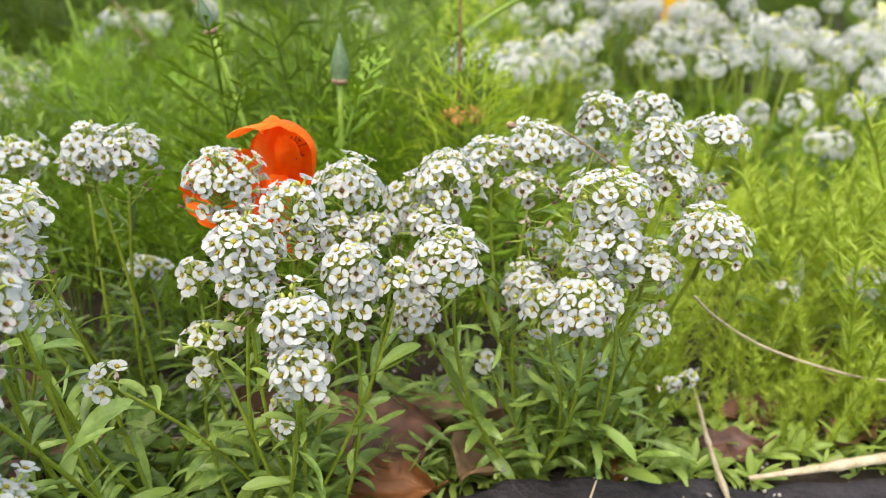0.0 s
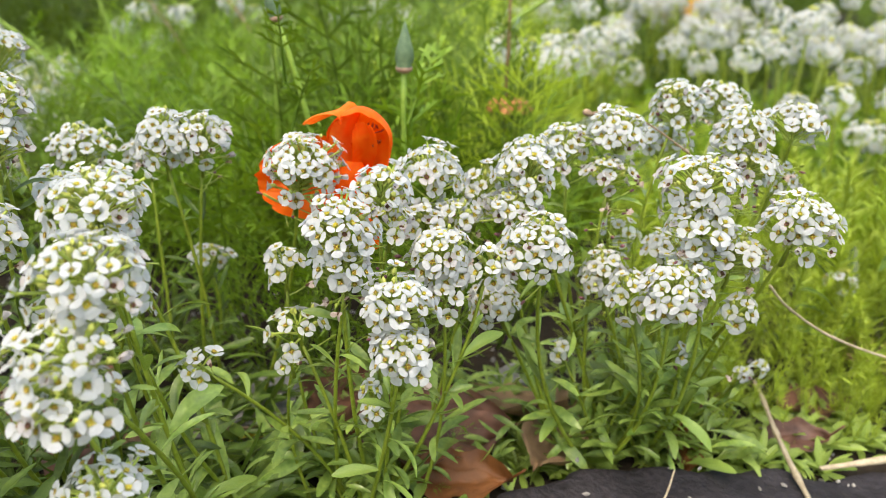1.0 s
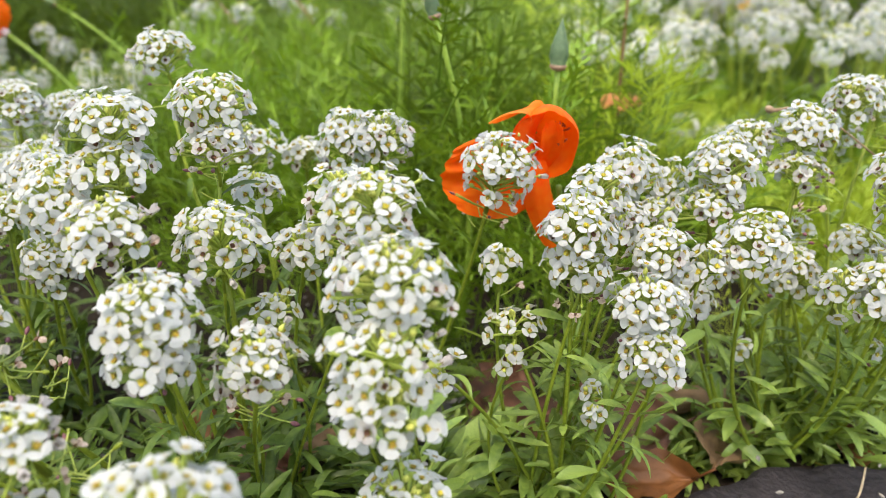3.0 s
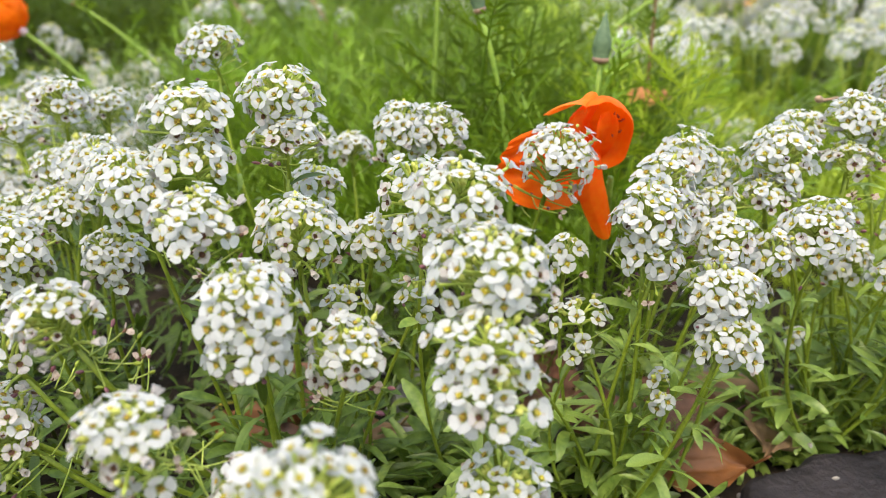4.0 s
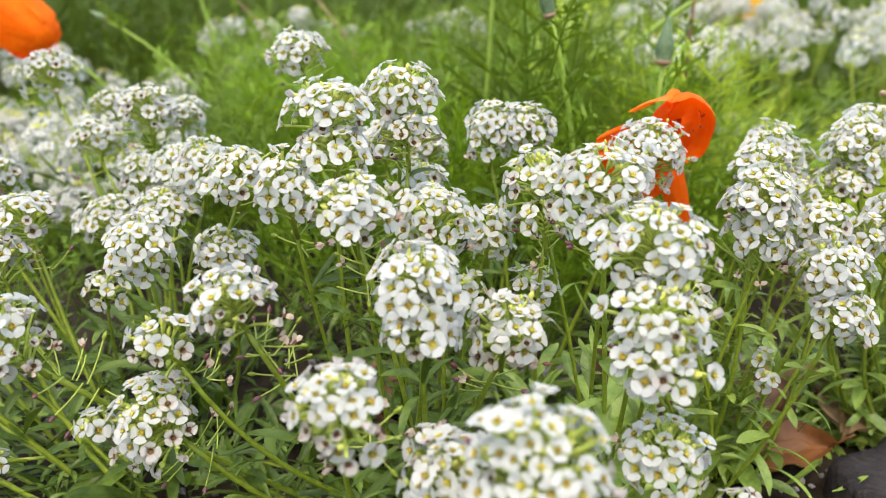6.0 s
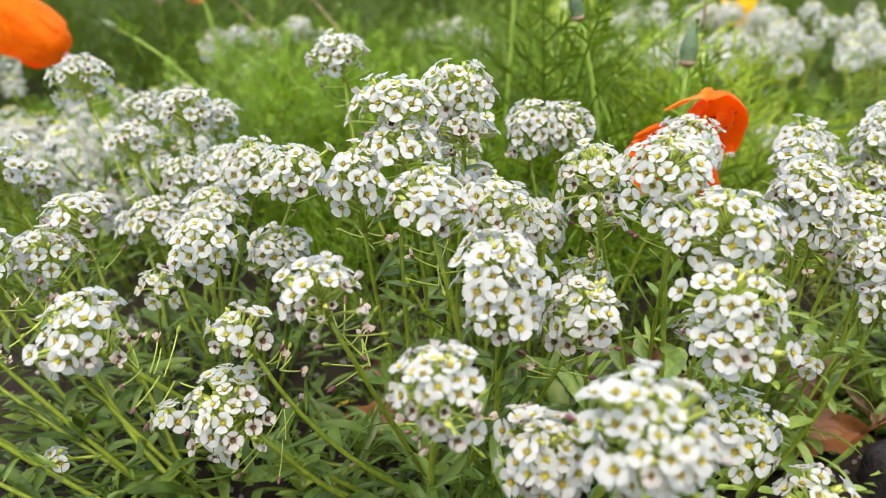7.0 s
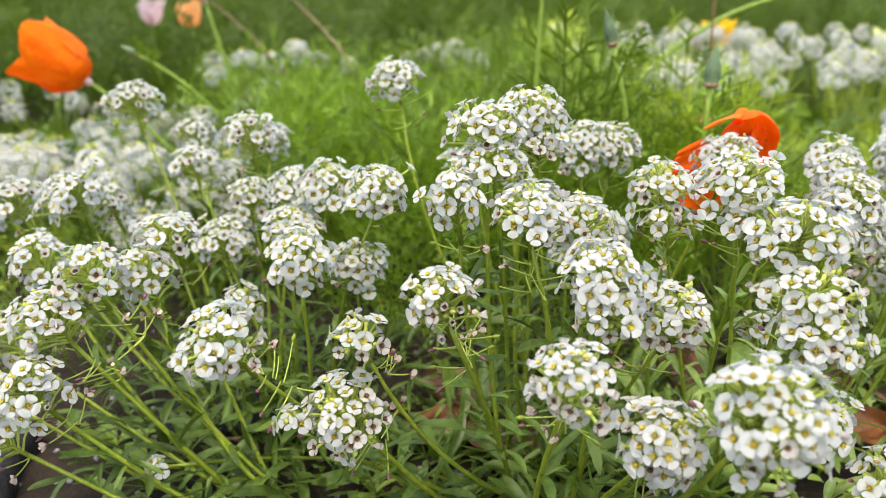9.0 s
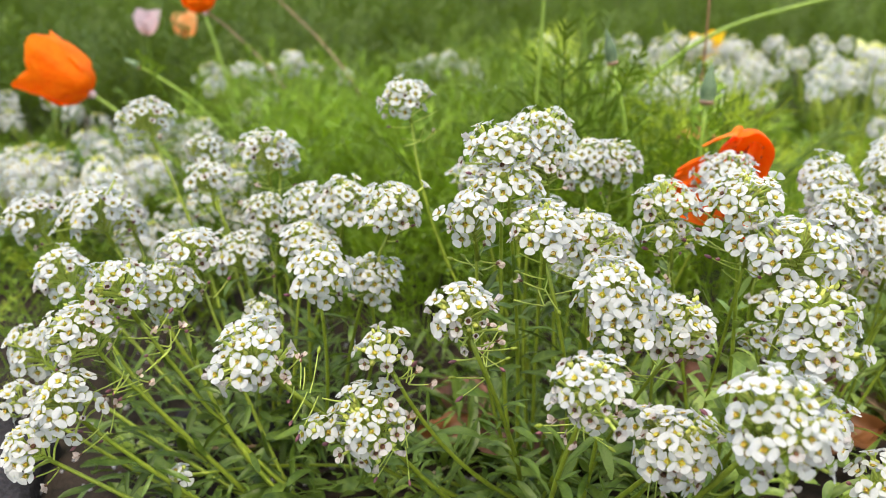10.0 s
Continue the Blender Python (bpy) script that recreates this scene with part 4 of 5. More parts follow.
    # bright needle-leaved tufts by the slate
    spots = [(0.165, 0.265, 1.0), (0.19, 0.30, 1.15), (0.15, 0.315, 1.0), (0.12, 0.30, 0.75), (0.205, 0.262, 0.8), (0.225, 0.33, 1.2), (0.13, 0.275, 0.5),
             (0.17, 0.345, 1.0), (0.105, 0.335, 0.8), (0.25, 0.29, 0.9), (0.145, 0.252, 0.35), (0.18, 0.248, 0.4), (0.08, 0.30, 0.7), (0.26, 0.37, 1.1), (0.20, 0.38, 1.0)]
    for k in range(14):
        x, y = rnd.uniform(0.075, 0.29), rnd.uniform(0.262, 0.41)
        spots.append((x, y, rnd.uniform(0.45, 0.8)))
    for k in range(8):
        x = rnd.uniform(0.07, 0.24)
        spots.append((x, 0.244 + rnd.uniform(0, 0.03), rnd.uniform(0.25, 0.45)))
    for x, y, sc in spots:
        needle_plant(x, y, sc, rnd)


foliage()


def seedling_leaves(s, c, size, rnd):
    """A small rosette of narrow leaves."""
    for k in range(rnd.randint(9, 14)):
        a, rise, ln, w = k * 2.4 + rnd.uniform(-.3, .3), rnd.uniform(0.2, 1.25), rnd.uniform(0.7, 1.1) * size, rnd.uniform(0.11, 0.16) * size
        z0 = 0.25 * rnd.random() * size
        out, side = Vector((math.cos(a), math.sin(a), 0)), Vector((-math.sin(a), math.cos(a), 0))
        rows = []
        for u, h in ((0, 0.3), (0.25, 0.7), (0.55, 1.0), (0.82, 0.7), (1.0, 0.06)):
            ang = rise - 0.9 * u * u
            p = c + out * ln * u * math.cos(ang) + Vector((0, 0, z0 + ln * u * math.sin(max(ang, -0.1))))
            fold = Vector((0, 0, 0.05 * h * size))
            rows.append([p - side * w * h + fold, p, p + side * w * h + fold])
        s.grid(rows)


YOUNG = [leaf_mesh(60 + k, c, 0.10, LEAF_YOUNG) for k, c in enumerate((0.6, 1.0, 0.3))]


def seedlings():
    rnd = random.Random(33)
    spots = [(0.098, 0.212), (0.118, 0.236), (0.128, 0.25), (0.15, 0.24), (0.075, 0.228), (0.02, 0.216), (0.004, 0.218), (-0.012, 0.215), (0.01, 0.22), (0.088, 0.222), (0.132, 0.238),
             (-0.002, 0.205), (0.06, 0.212), (0.048, 0.208), (0.033, 0.203), (-0.045, 0.158), (-0.03, 0.165), (-0.06, 0.15), (-0.075, 0.14), (0.085, 0.245), (0.165, 0.246), (0.11, 0.222)]
    spots0 = list(spots)
    for x0, x1, y0, y1, n in ((0.0, 0.03, 0.212, 0.26, 26), (0.04, 0.18, 0.222, 0.275, 22), (-0.08, -0.04, 0.19, 0.23, 10), (-0.28, -0.12, 0.19, 0.24, 14), (-0.09, -0.02, 0.235, 0.275, 12), (0.02, 0.10, 0.214, 0.245, 34), (0.06, 0.20, 0.23, 0.29, 34), (-0.03, 0.02, 0.24, 0.28, 14)):
        spots += [(rnd.uniform(x0, x1), rnd.uniform(y0, y1)) for _ in range(n)]
    single = len(spots0) + 75
    carpet = Shape()
    for k, (x, y) in enumerate(spots):
        if x > -0.01 and y < 0.210 + 0.12 * max(0, x - 0.03):
            continue
        sc = rnd.uniform(0.006, 0.014)
        if k < single:
            root = thing("seedling", (x, y, ground_z(x, y) - 0.0005), "small grey-green seedling rosette on gritty soil", "seedling", "seedlings on the soil")
            for j in range(9 if k < len(spots0) else 7):
                add_leaf(root, Vector((0, 0, 0.003 * rnd.random())), j * 2.4 + rnd.uniform(-.3, .3), rnd.uniform(10, 70), sc * rnd.uniform(0.9, 1.4), rnd, YOUNG)
        else:
            seedling_leaves(carpet, Vector((x, y, ground_z(x, y) - 0.0005)), sc, rnd)
    tagged(place("seedling_carpet", carpet.mesh("seedling_carpet", [LEAF_YOUNG])), "carpet of tiny green seedlings on gritty soil", "seedlings", kind="stuff")


seedlings()


# ---- poppies ----
def petal_grid(s, spine, side, width, cup, seed, mat=0, frill=1.0, n=14, w=10, twist=0.0, shape=0.75, taper=0.0):
    """A silky petal along a bent spine, cupped across and frilled at its rim."""
    pts = [Vector(p) for p in spine]
    def at(t):
        k = min(int(t * (len(pts) - 1)), len(pts) - 2)
        t = t * (len(pts) - 1) - k
        a, b, c, d = pts[max(k - 1, 0)], pts[k], pts[k + 1], pts[min(k + 2, len(pts) - 1)]
        return 0.5 * (2 * b + (c - a) * t + (2 * a - 5 * b + 4 * c - d) * t * t + (3 * b - a - 3 * c + d) * t ** 3)
    rows = []
    for a in range(n + 1):
        u = a / n
        p, t = at(u), (at(min(1, u + 0.02)) - at(max(0, u - 0.02))).normalized()
        sd = Vector(side)
        sd = Matrix.Rotation(twist * u, 3, t) @ (sd - t * sd.dot(t)).normalized()
        nrm = sd.cross(t)
        half = width * 0.5 * math.sin(math.pi * (0.06 + 0.80 * u)) ** shape * (1 - taper * u)
        row = []
        for b in range(-w, w + 1):
            v = b / w
            edge = u ** 2 * (0.4 + 0.6 * abs(v))
            fr = noise.noise((v * 3.1, u * 1.2, seed)) * 0.11 * frill * edge + noise.noise((v * 9, u * 2, seed + 5.0)) * 0.035 * frill * edge
            fr += noise.noise((v * 2.3 + u * 1.5, u * 4.0, seed + 9.0)) * 0.05 * frill * (0.25 + u)
            round_end = -0.16 * u * u * v * v * width
            row.append(p + sd * v * half + nrm * (cup * half * v * v + fr * width) + t * (round_end + 0.03 * width * frill * u * noise.noise((v * 5, 1.0, seed))))
        rows.append(row)
    s.grid(rows, mat)


def hood_petals(s, c, mouth, wide, tall, rims, seed):
    """A cupped bowl of petal that opens towards mouth; rims: how far it reaches forward at the top, right, bottom and left, in degrees from its back."""
    up = (Vector((0, 0, 1)) - mouth * mouth.z).normalized()
    right = up.cross(mouth)
    rows, n, w = [], 14, 44
    for a in range(n + 1):
        u, row = 0.02 + 0.98 * a / n, []
        for b in range(w):
            phi = b / w * math.tau
            q = phi / (math.pi / 2)
            i, f = int(q) % 4, q % 1
            f = f * f * (3 - 2 * f)
            end = rims[i] * (1 - f) + rims[(i + 1) % 4] * f + 9 * noise.noise((math.cos(phi) * 2.2, math.sin(phi) * 2.2, seed)) + 3 * noise.noise((math.cos(phi) * 7, math.sin(phi) * 7, seed))
            th = math.radians(end) * u
            swell = 1 + 0.05 * noise.noise((math.cos(phi) * 1.6 + seed, math.sin(phi) * 1.6, u * 1.5)) + 0.03 * math.sin(phi * 5 + seed) * u
            row.append(c - mouth * math.cos(th) * wide * 0.92 * swell + (right * math.sin(phi) * wide + up * math.cos(phi) * tall) * math.sin(th) * swell)
        rows.append(row)
    s.grid(rows, 0, True)


def poppy_open():
    """The wilting red-orange poppy: a cupped hood, a lip curled aside, one petal spread and one hanging."""
    o = Vector((-0.0452, 0.2380, 0.1018))
    foot = Vector((-0.040, 0.262, ground_z(-0.04, 0.262)))
    root = thing("poppy", foot, "wilting red-orange poppy with a hooded petal and drooping petals", "flower", "poppies")
    b = o - foot
    def petal(rel, side, width, cup, seed, mat=POPPY_RED, **kw):
        s = Shape()
        petal_grid(s, [b + Vector(r) * 0.95 for r in rel], side, width * 0.95, cup, seed, **kw)
        place("petal", s.mesh("petal", [mat]), root)
    c = b + Vector((-0.0042, -0.0030, 0.0012))
    s = Shape()
    hood_petals(s, c, Vector((0.20, -0.96, -0.14)).normalized(), 0.0101, 0.0121, (112, 120, 90, 66), 2.0)
    place("petal", s.mesh("petal", [POPPY_RED]), root, label="smooth hooded petal curved over the stamens")
    # the petal beside the hood, its end curled over and away
    petal([(-0.0050, 0.002, -0.0120), (-0.0098, 0.000, -0.004), (-0.0100, -0.001, 0.004), (-0.0076, -0.003, 0.0104), (-0.0104, -0.004, 0.0128), (-0.0165, -0.003, 0.0112), (-0.0225, -0.001, 0.0072)], (0.80, 0.45, 0.12), 0.0105, -0.25, 1.0, mat=POPPY_LIP, frill=0.6, shape=0.4, n=26, w=10, taper=0.35)
    # a crumpled fold inside the mouth
    petal([(-0.006, 0.004, -0.010), (-0.004, 0.000, -0.004), (-0.003, -0.004, 0.003), (-0.004, -0.006, 0.0095)], (0.9, 0.3, 0.1), 0.0085, 0.35, 6.0, frill=1.2, shape=0.5)
    # broad spread petal behind the white head
    petal([(-0.002, 0.003, -0.0105), (-0.012, 0.001, -0.010), (-0.020, -0.002, -0.0100), (-0.028, -0.004, -0.0098), (-0.0375, -0.007, -0.0092)], (0.0, 0.2, 1.0), 0.0275, 0.25, 4.0, frill=1.7, shape=0.42, n=24, w=16)
    # the petal that hangs on below the cup
    petal([(-0.006, -0.004, -0.004), (-0.006, -0.006, -0.013), (-0.003, -0.006, -0.023), (0.001, -0.005, -0.034)], (1, 0.3, 0), 0.0120, 0.4, 8.0, frill=0.6, shape=0.5, taper=0.3)
    rnd = random.Random(4)
    for k in range(8):
        s = Shape()
        a = rnd.uniform(0, 6.28)
        tip = b + Vector((-0.0005, -0.001, 0.0045)) + Vector((math.cos(a) * 0.0034, rnd.uniform(-0.002, 0.001), math.sin(a) * 0.0030))
        s.tube(bend(b + Vector((-0.004, 0.004, -0.001)), b + Vector((-0.002, 0.002, 0.004)), tip, 3), [0.0002] * 4, 4)
        s.blob(tip, Vector((rnd.uniform(-1, 1), -0.3, rnd.uniform(-1, 1))), 0.002, 0.0008, 0, 5, 2)
        place("stamen", s.mesh("stamen", [STAMEN]), root)
    s = Shape()
    s.blob(b + Vector((-0.002, 0.003, 0.003)), Vector((0.4, -1, 0.1)), 0.0060, 0.0022, 0, 7, 3)
    place("pistil", s.mesh("pistil", [STAMEN]), root)
    s = Shape()
    s.tube(bend(Vector((0, 0, 0)), Vector((0.004, 0.004, 0.05)), b + Vector((0.002, 0.003, -0.014)), 10), [0.0013 - 0.00003 * k for k in range(11)], 7)
    place("stem", s.mesh("stem", [POPPY_STEM]), root)


poppy_open()


def poppy_cup(at, foot, axis, size, mat, label, seed, spread=0.35, bendy=(0, 0, 0)):
    """A half-closed cup of four overlapping petals on a thin stem."""
    at, axis = Vector(at), Vector(axis).normalized()
    foot = Vector((foot[0], foot[1], ground_z(*foot)))
    root = thing("poppy", foot, label, "flower", "poppies")
    b = at - foot
    side = axis.orthogonal().normalized()
    other = axis.cross(side)
    rnd = random.Random(seed)
    for k in range(4):
        a = k * math.pi / 2 + rnd.uniform(-0.2, 0.2)
        out = side * math.cos(a) + other * math.sin(a)
        tan = axis.cross(out)
        s = Shape()
        lean = spread * rnd.uniform(0.8, 1.3)
        petal_grid(s, [b, b + out * size * 0.30 + axis * size * 0.12, b + out * size * (0.30 + lean * 0.3) + axis * size * 0.62, b + out * size * (0.16 + lean * 0.7) + axis * size * rnd.uniform(0.92, 1.05)], tan, size * 0.86, -0.55, seed + k, frill=0.6)
        place("petal", s.mesh("petal", [mat]), root)
    s = Shape()
    s.blob(b - axis * size * 0.02, axis, size * 0.16, size * 0.13, 0, 8, 3)
    place("receptacle", s.mesh("receptacle", [POPPY_PALE]), root)
    s = Shape()
    s.tube(bend(Vector((0, 0, 0)), b - axis * b.length * 0.5 + Vector(bendy), b - axis * size * 0.04, 12), [0.0017 - 0.00004 * k for k in range(13)], 7)
    place("stem", s.mesh("stem", [POPPY_STEM]), root)


def poppy_bud(at, foot, axis, length, label, seed, bendy=(0, 0, 0), width=0.36):
    """A pointed bud with a collar, on a thin stem with small cut leaves."""
    at, axis = Vector(at), Vector(axis).normalized()
    foot = Vector((foot[0], foot[1], ground_z(*foot)))
    root = thing("poppy_bud", foot, label, "flower bud", "poppy buds")
    b = at - foot
    s = Shape()
    prof = ((0, 0.25), (0.05, 0.44), (0.1, 0.40), (0.25, 0.5), (0.45, 0.44), (0.7, 0.25), (0.9, 0.09), (1.0, 0.02))
    s.tube([b + axis * length * u for u, _ in prof], [length * width * r for _, r in prof], 9)
    place("bud", s.mesh("bud", [BUD_GREY]), root)
    s = Shape()
    s.tube([b + axis * length * u for u in (-0.04, 0.0, 0.05, 0.09)], [length * width * r for r in (0.2, 0.40, 0.46, 0.42)], 9)
    place("collar", s.mesh("collar", [BUD_COLLAR]), root, label="pinkish collar under the bud")
    s = Shape()
    s.tube(bend(Vector((0, 0, 0)), b - axis * b.length * 0.5 + Vector(bendy), b, 12), [0.0013 - 0.00003 * k for k in range(13)], 7)
    place("stem", s.mesh("stem", [POPPY_STEM]), root)
    rnd = random.Random(seed)
    s = Shape()
    for k in range(4):
        fern_leaf(s, b * (0.45 + 0.13 * k) + Vector((0, 0, 0)), Vector((rnd.uniform(-.6, .6), rnd.uniform(-.6, .6), 1)).normalized(), 0.035, rnd, 2)
    place("cut_leaves", s.mesh("cut_leaves", [FEATHER]), root)


poppy_cup((-0.347, 0.493, 0.103), (-0.27, 0.50), (-1.0, 0.1, 0.72), 0.040, POPPY, "bright orange poppy leaning over white flowers", 40, 0.50)
poppy_cup((0.226, 0.80, 0.098), (0.23, 0.81), (-0.2, -0.1, 1), 0.030, POPPY_YELLOW, "golden yellow poppy among far white flowers", 41, 0.6)
poppy_cup((0.50, 0.90, 0.075), (0.50, 0.91), (0, -0.3, 1), 0.035, POPPY_CREAM, "pale yellow flower among far white flowers", 42, 0.6)
poppy_cup((-0.288, 0.60, 0.150), (-0.262, 0.61), (-0.3, 0.1, 1), 0.030, POPPY, "orange poppy on a tall thin stem", 43, 0.4)
poppy_cup((-0.345, 0.88, 0.120), (-0.33, 0.90), (-0.1, -0.3, 1), 0.027, POPPY_PEACH, "peach-coloured poppy far behind the bed", 44, 0.6)
poppy_cup((-0.395, 0.92, 0.122), (-0.38, 0.93), (0.1, -0.4, 1), 0.027, POPPY_PALE, "pale pink flower far behind the bed", 45, 0.7)
poppy_bud((-0.0385, 0.290, 0.1172), (-0.030, 0.305), (0.02, -0.03, 1), 0.0180, "grey-green pointed poppy bud on a thin stem", 51, (0.0, 0, 0.0), 0.40)
poppy_bud((-0.0835, 0.287, 0.1345), (-0.074, 0.297), (-0.28, 0, 1), 0.0150, "grey-green poppy bud above feathery leaves", 52, (0.004, 0, 0), 0.36)
poppy_bud((0.012, 0.40, 0.118), (0.015, 0.40), (0.1, 0, 1), 0.011, "small brown-green poppy bud", 53)
poppy_bud((-0.318, 0.505, 0.118), (-0.235, 0.52), (-0.80, 0, 0.45), 0.012, "small grey-green poppy bud on an arching stem", 54, (0.0, 0, 0.0))
stalk("flower_stem", [(-0.055, 0.452, 0.0), (-0.045, 0.45, 0.036), (-0.031, 0.45, 0.064), (0.0, 0.45, 0.108), (0.045, 0.448, 0.140), (0.095, 0.445, 0.156), (0.15, 0.44, 0.167), (0.23, 0.435, 0.176)], (0.0020, 0.0011), POPPY_STEM, "long arching green poppy stem", "stem", seed=8)
stalk("flower_stem", [(0.009, 0.385, 0.0), (0.008, 0.385, 0.06), (0.0075, 0.385, 0.10), (0.007, 0.385, 0.15), (0.006, 0.385, 0.19)], (0.0009, 0.0006), TWIG_RED, "upright thin reddish-brown stem", "stem", seed=9)
stalk("flower_stem", [(-0.10, 0.36, 0.0), (-0.10, 0.355, 0.06), (-0.098, 0.35, 0.11), (-0.096, 0.35, 0.17)], (0.0014, 0.0009), POPPY_STEM, "upright pale green poppy stem", "stem", seed=10)
stalk("flower_stem", [(-0.20, 0.60, 0.0), (-0.22, 0.61, 0.07), (-0.255, 0.62, 0.12), (-0.30, 0.62, 0.16)], (0.0012, 0.0007), TWIG_BROWN, "dry straw-coloured stem leaning over", "stem", seed=12)
stalk("flower_stem", [(-0.14, 0.63, 0.0), (-0.17, 0.63, 0.08), (-0.20, 0.63, 0.125), (-0.24, 0.63, 0.165)], (0.0012, 0.0007), TWIG_BROWN, "dry orange-brown stem leaning over", "stem", seed=13)


def faded_flower(at, seed):
    """A shrivelled orange bloom."""
    rnd = random.Random(seed)
    s = Shape()
    for k in range(7):
        a = k * 0.9
        out = Vector((math.cos(a), math.sin(a), 0))
        petal_grid(s, [(0, 0, 0), out * 0.004 + Vector((0, 0, 0.003)), out * 0.009 + Vector((0, 0, 0.001)), out * 0.012 - Vector((0, 0, 0.004))], Vector((0, 0, 1)).cross(out), 0.009, 0.4, seed + k, n=5, w=3)
    ob = place("faded_flower", s.mesh("faded_flower", [DRY_ORANGE]), m=Matrix.Translation(at))
    tagged(ob, "shrivelled orange-brown flower on a reddish stem", "flower")


def dry_bud():
    s = Shape()
    s.blob(Vector((0, 0, 0)), Vector((-1, -0.3, 0.4)), 0.0036, 0.0024, 0, 8, 4)
    s.tube([Vector((0.001, 0, -0.0005)), Vector((0.006, 0.0005, 0.0005))], [0.0005, 0.0005], 5)
    tagged(place("dry_bud", s.mesh("dry_bud", [TWIG_BROWN]), m=Matrix.Translation((0.0215, 0.2443, 0.1128))), "small dried brown bud at the end of a bent stalk", "bud")


dry_bud()
faded_flower((0.009, 0.385, 0.088), 60)


# ---- white alyssum further off ----
def far_heads(s, c, radius, half, rnd):
    """A distant head: a dome of small four-petalled flowers."""
    for k in range(int(52 * (radius / 0.011) ** 2)):
        co = rnd.uniform(-0.72, 1.0)
        si, a = math.sqrt(1 - co * co), rnd.uniform(0, 6.28)
        n = Vector((math.cos(a) * si, math.sin(a) * si, co))
        p = c + Vector((n.x * radius, n.y * radius, n.z * half)) * rnd.uniform(0.85, 1.05)
        n = (n + Vector((rnd.uniform(-.3, .3), rnd.uniform(-.3, .3), 0.25))).normalized()
        e = n.orthogonal().normalized()
        e = Matrix.Rotation(rnd.uniform(0, 3), 3, n) @ e
        g = n.cross(e)
        r = rnd.uniform(0.0021, 0.0028)
        for j in range(4):
            d = e * math.cos(j * 1.571) + g * math.sin(j * 1.571)
            t = n.cross(d)
            b = len(s.v)
            s.v.extend(tuple(q) for q in (p + d * r * 0.15 - t * r * 0.15, p + d * r * 0.15 + t * r * 0.15, p + d * r * 0.7 + t * r * 0.48 + n * r * 0.1, p + d * r * 1.0, p + d * r * 0.7 - t * r * 0.48 + n * r * 0.1))
            s.face((b, b + 1, b + 2, b + 3, b + 4), 0)
        s.blob(p + n * 0.0001, n, r * 0.6, r * 0.5, 1, 4, 1)
    for k in range(14):
        a = rnd.uniform(0, 6.28)
        end = c + Vector((math.cos(a) * radius * 0.8, math.sin(a) * radius * 0.8, rnd.uniform(-0.4, 0.5) * half))
        s.tube([c - Vector((0, 0, half)), end], [0.0003, 0.0003], 3, 2, False)
    for k in range(5):
        s.blob(c + Vector((rnd.uniform(-.3, .3) * radius, rnd.uniform(-.3, .3) * radius, half * 0.95)), Vector((0, 0, 1)), 0.003, 0.002, 3, 4, 1)


def far_alyssum(x, y, tops, seed, label="white alyssum in bloom further back in the bed"):
    rnd = random.Random(seed)
    foot = Vector((x, y, ground_z(x, y)))
    root = thing("alyssum_plant", foot, label, "flower", "far white alyssum")
    for tx, ty, tz, r in tops:
        c = Vector((tx, ty, tz))
        s = Shape()
        far_heads(s, Vector((0, 0, 0)), r * 0.95, r * rnd.uniform(0.80, 1.0), rnd)
        place("flower_head", s.mesh("flower_head", [PETAL, THROAT, PEDICEL, BUD]), root, Matrix.Translation(c - foot))
        s = Shape()
        e = c - foot - Vector((0, 0, r * 0.8))
        s.tube(bend(Vector((e.x * 0.15, e.y * 0.15, 0)), Vector((e.x * 0.7, e.y * 0.7, e.z * 0.6)), e, 6), [0.0011] * 7, 5)
        place("stem", s.mesh("stem", [STEM]), root)
    leaves = []
    for k in range(22):
        a = rnd.uniform(0, 6.28)
        leaves.append((Vector((math.cos(a) * 0.01, math.sin(a) * 0.01, rnd.uniform(0.005, 0.055))), a, rnd.uniform(20, 60), rnd.uniform(0.015, 0.028)))
    joined_leaves(root, leaves, rnd, LEAVES, LEAF_MANY)


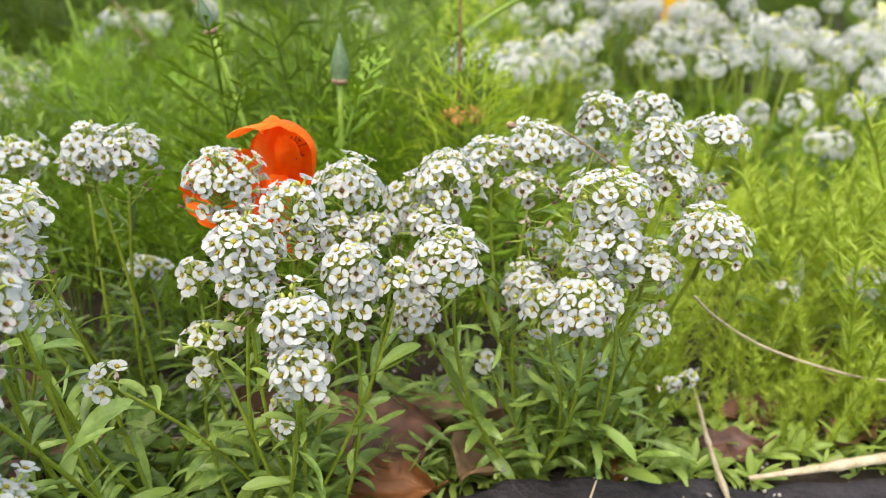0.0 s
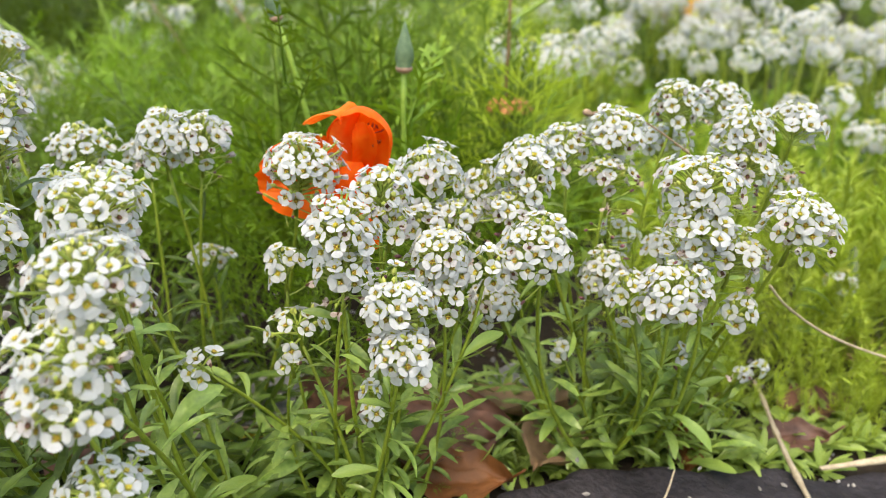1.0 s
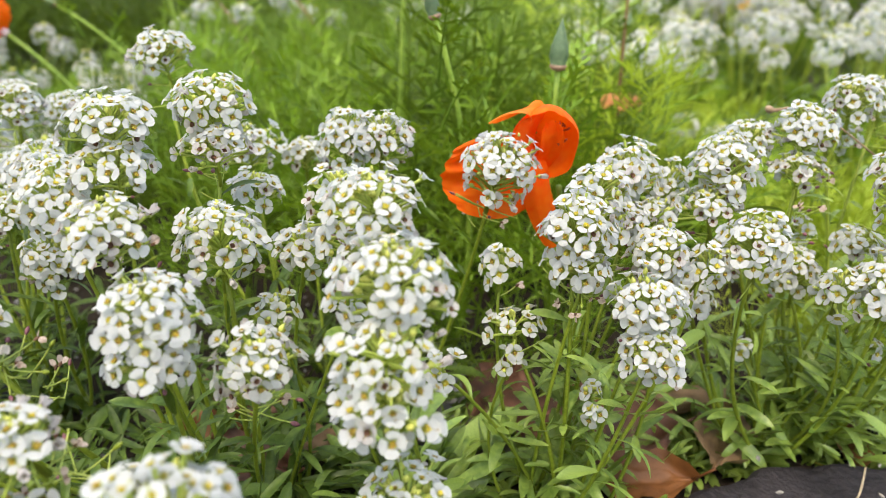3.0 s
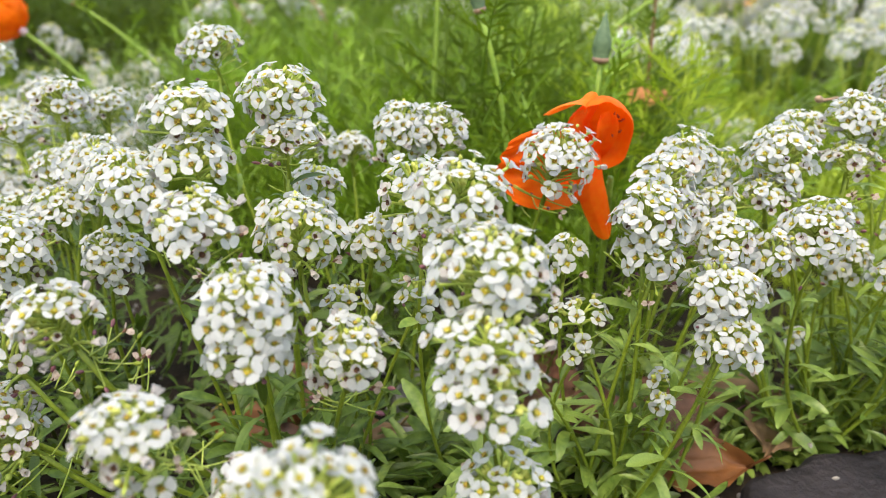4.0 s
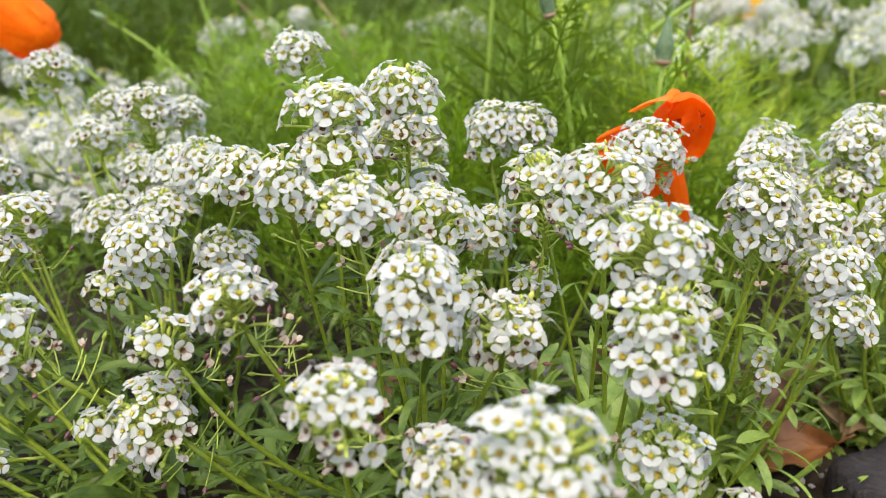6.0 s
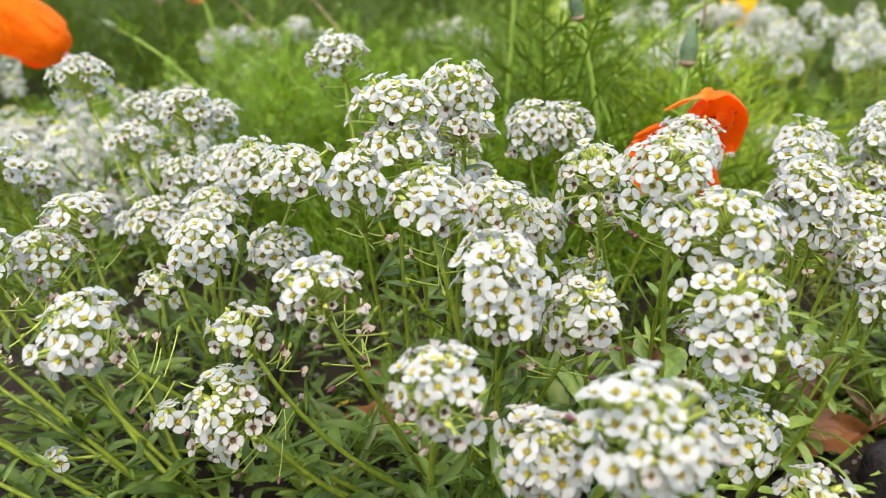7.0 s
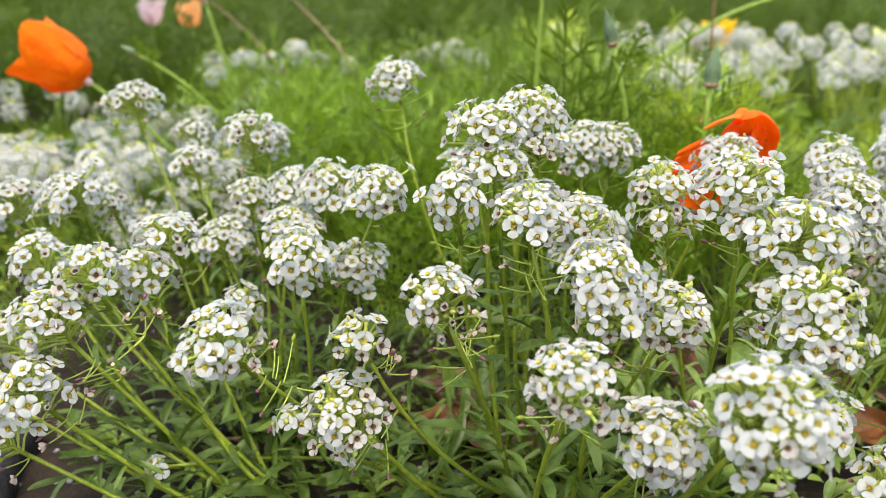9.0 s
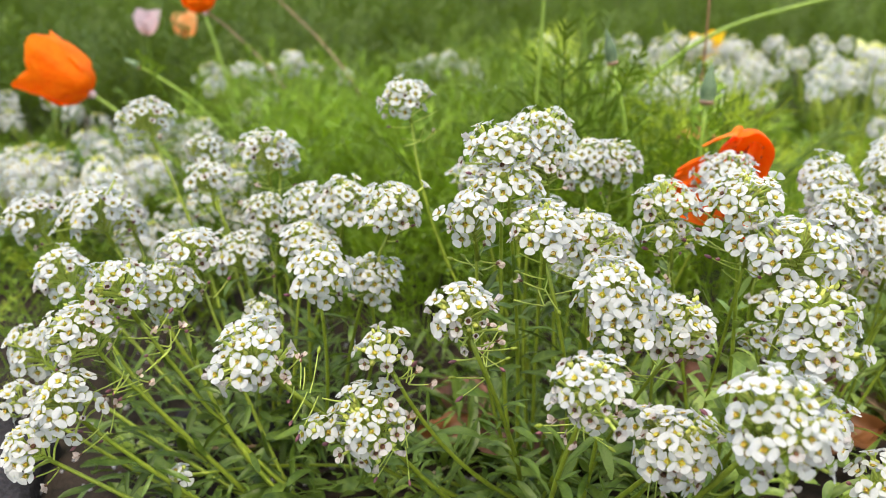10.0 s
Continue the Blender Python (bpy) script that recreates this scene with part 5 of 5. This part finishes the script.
def far_flowers():
    rnd = random.Random(77)
    # heads that stand clear of the rest
    clear = [((0.20, 0.50), [(0.205, 0.503, 0.119, 0.0115), (0.196, 0.515, 0.098, 0.011), (0.222, 0.51, 0.100, 0.0115), (0.178, 0.525, 0.094, 0.0115)]),
             ((0.215, 0.45), [(0.211, 0.459, 0.078, 0.0115), (0.220, 0.442, 0.062, 0.0105), (0.237, 0.459, 0.057, 0.011), (0.186, 0.462, 0.074, 0.010)]),
             ((0.24, 0.46), [(0.262, 0.47, 0.092, 0.012), (0.250, 0.468, 0.078, 0.011)]),
             ((0.235, 0.60), [(0.219, 0.59, 0.096, 0.012), (0.24, 0.60, 0.105, 0.012), (0.255, 0.61, 0.09, 0.012)]),
             ((0.10, 0.59), [(0.094, 0.593, 0.080, 0.0135), (0.075, 0.60, 0.084, 0.012), (0.115, 0.585, 0.073, 0.0125), (0.06, 0.585, 0.065, 0.011)]),
             ((0.165, 0.61), [(0.167, 0.607, 0.101, 0.0135), (0.15, 0.60, 0.091, 0.0125), (0.185, 0.62, 0.096, 0.013), (0.17, 0.59, 0.080, 0.012)]),
             ((0.085, 0.45), [(0.087, 0.452, 0.052, 0.010), (0.067, 0.46, 0.058, 0.009)]),
             ((0.15, 0.292), [(0.1425, 0.294, 0.0345, 0.0065), (0.172, 0.285, 0.0425, 0.0085), (0.19, 0.282, 0.062, 0.007)])]
    clear += [((-0.255, 0.63), [(-0.2547, 0.62, 0.0762, 0.0115), (-0.2669, 0.62, 0.0685, 0.010), (-0.2480, 0.63, 0.0819, 0.010)]),
              ((-0.31, 0.60), [(-0.3111, 0.60, 0.0664, 0.010), (-0.325, 0.61, 0.060, 0.009)]),
              ((-0.235, 0.585), [(-0.2286, 0.58, 0.0587, 0.009), (-0.2452, 0.58, 0.052, 0.009)]),
              ((-0.115, 0.755), [(-0.1208, 0.75, 0.0897, 0.0115), (-0.105, 0.76, 0.0942, 0.011)]),
              ((-0.055, 0.71), [(-0.06, 0.72, 0.0855, 0.010), (-0.0484, 0.70, 0.0805, 0.009)])]
    for k, (at, tops) in enumerate(clear):
        far_alyssum(*at, tops, 700 + k)
    k = 0
    for x0, x1, y0, y1, z0, z1, n in ((0.05, 0.30, 0.66, 0.95, 0.085, 0.115, 13), (0.30, 0.52, 0.55, 0.95, 0.075, 0.110, 10), (-0.50, -0.31, 0.43, 0.66, 0.030, 0.058, 10),
                                     (-0.62, -0.45, 0.55, 0.85, 0.04, 0.07, 6), (-0.36, -0.26, 0.36, 0.46, 0.045, 0.070, 6), (-0.42, -0.30, 0.44, 0.60, 0.045, 0.070, 4), (-0.30, 0.02, 0.62, 0.85, 0.080, 0.105, 5), (0.00, 0.09, 0.42, 0.58, 0.088, 0.108, 4)):
        for _ in range(n):
            x, y = rnd.uniform(x0, x1), rnd.uniform(y0, y1)
            tops = [(x + rnd.uniform(-.035, .035), y + rnd.uniform(-.03, .03), rnd.uniform(z0, z1), rnd.uniform(0.009, 0.0135)) for _ in range(rnd.randint(3, 5))]
            far_alyssum(x, y, tops, 800 + k)
            k += 1


far_flowers()


# ---- shrubs that close the view behind the bed ----
def shrub(x, y, r, h, seed):
    rnd = random.Random(seed)
    root = thing("shrub", (x, y, ground_z(x, y)), "dark green leafy shrub behind the flower bed", "shrub", "shrubs behind the bed")
    s = Shape()
    for k in range(7):
        a = rnd.uniform(0, 6.28)
        s.tube(bend(Vector((0, 0, -0.02)), Vector((math.cos(a) * r * 0.3, math.sin(a) * r * 0.3, h * 0.4)), Vector((math.cos(a) * r * 0.7, math.sin(a) * r * 0.7, h * rnd.uniform(0.6, 0.9))), 5), [0.02, 0.016, 0.013, 0.01, 0.007, 0.004], 5)
    place("branch_frame", s.mesh("branch_frame", [TWIG_BROWN]), root)
    s = Shape()
    for k in range(1500):
        u, a, co = rnd.random() ** 0.4, rnd.uniform(0, 6.28), rnd.uniform(-0.9, 1)
        si = math.sqrt(1 - co * co)
        p = Vector((math.cos(a) * si * r * u, math.sin(a) * si * r * u, h * 0.55 + co * h * 0.5 * u)) * (1 + 0.25 * noise.noise((math.cos(a) * 2, co * 2, seed)))
        d = Vector((rnd.uniform(-1, 1), rnd.uniform(-1, 1), rnd.uniform(-0.3, 1))).normalized()
        ribbon(s, p, d, rnd.uniform(0.05, 0.11), rnd.uniform(0.025, 0.05), Vector((rnd.uniform(-1, 1), rnd.uniform(-1, 1), 1)), 0)
    place("crown", s.mesh("crown", [SHRUB]), root)


for k in range(15):
    shrub(-6.3 + 0.9 * k + 0.2 * math.sin(k * 3), 5.8 + 0.5 * math.sin(k * 2.1), 0.75, 0.9 + 0.3 * math.sin(k * 1.7), 900 + k)
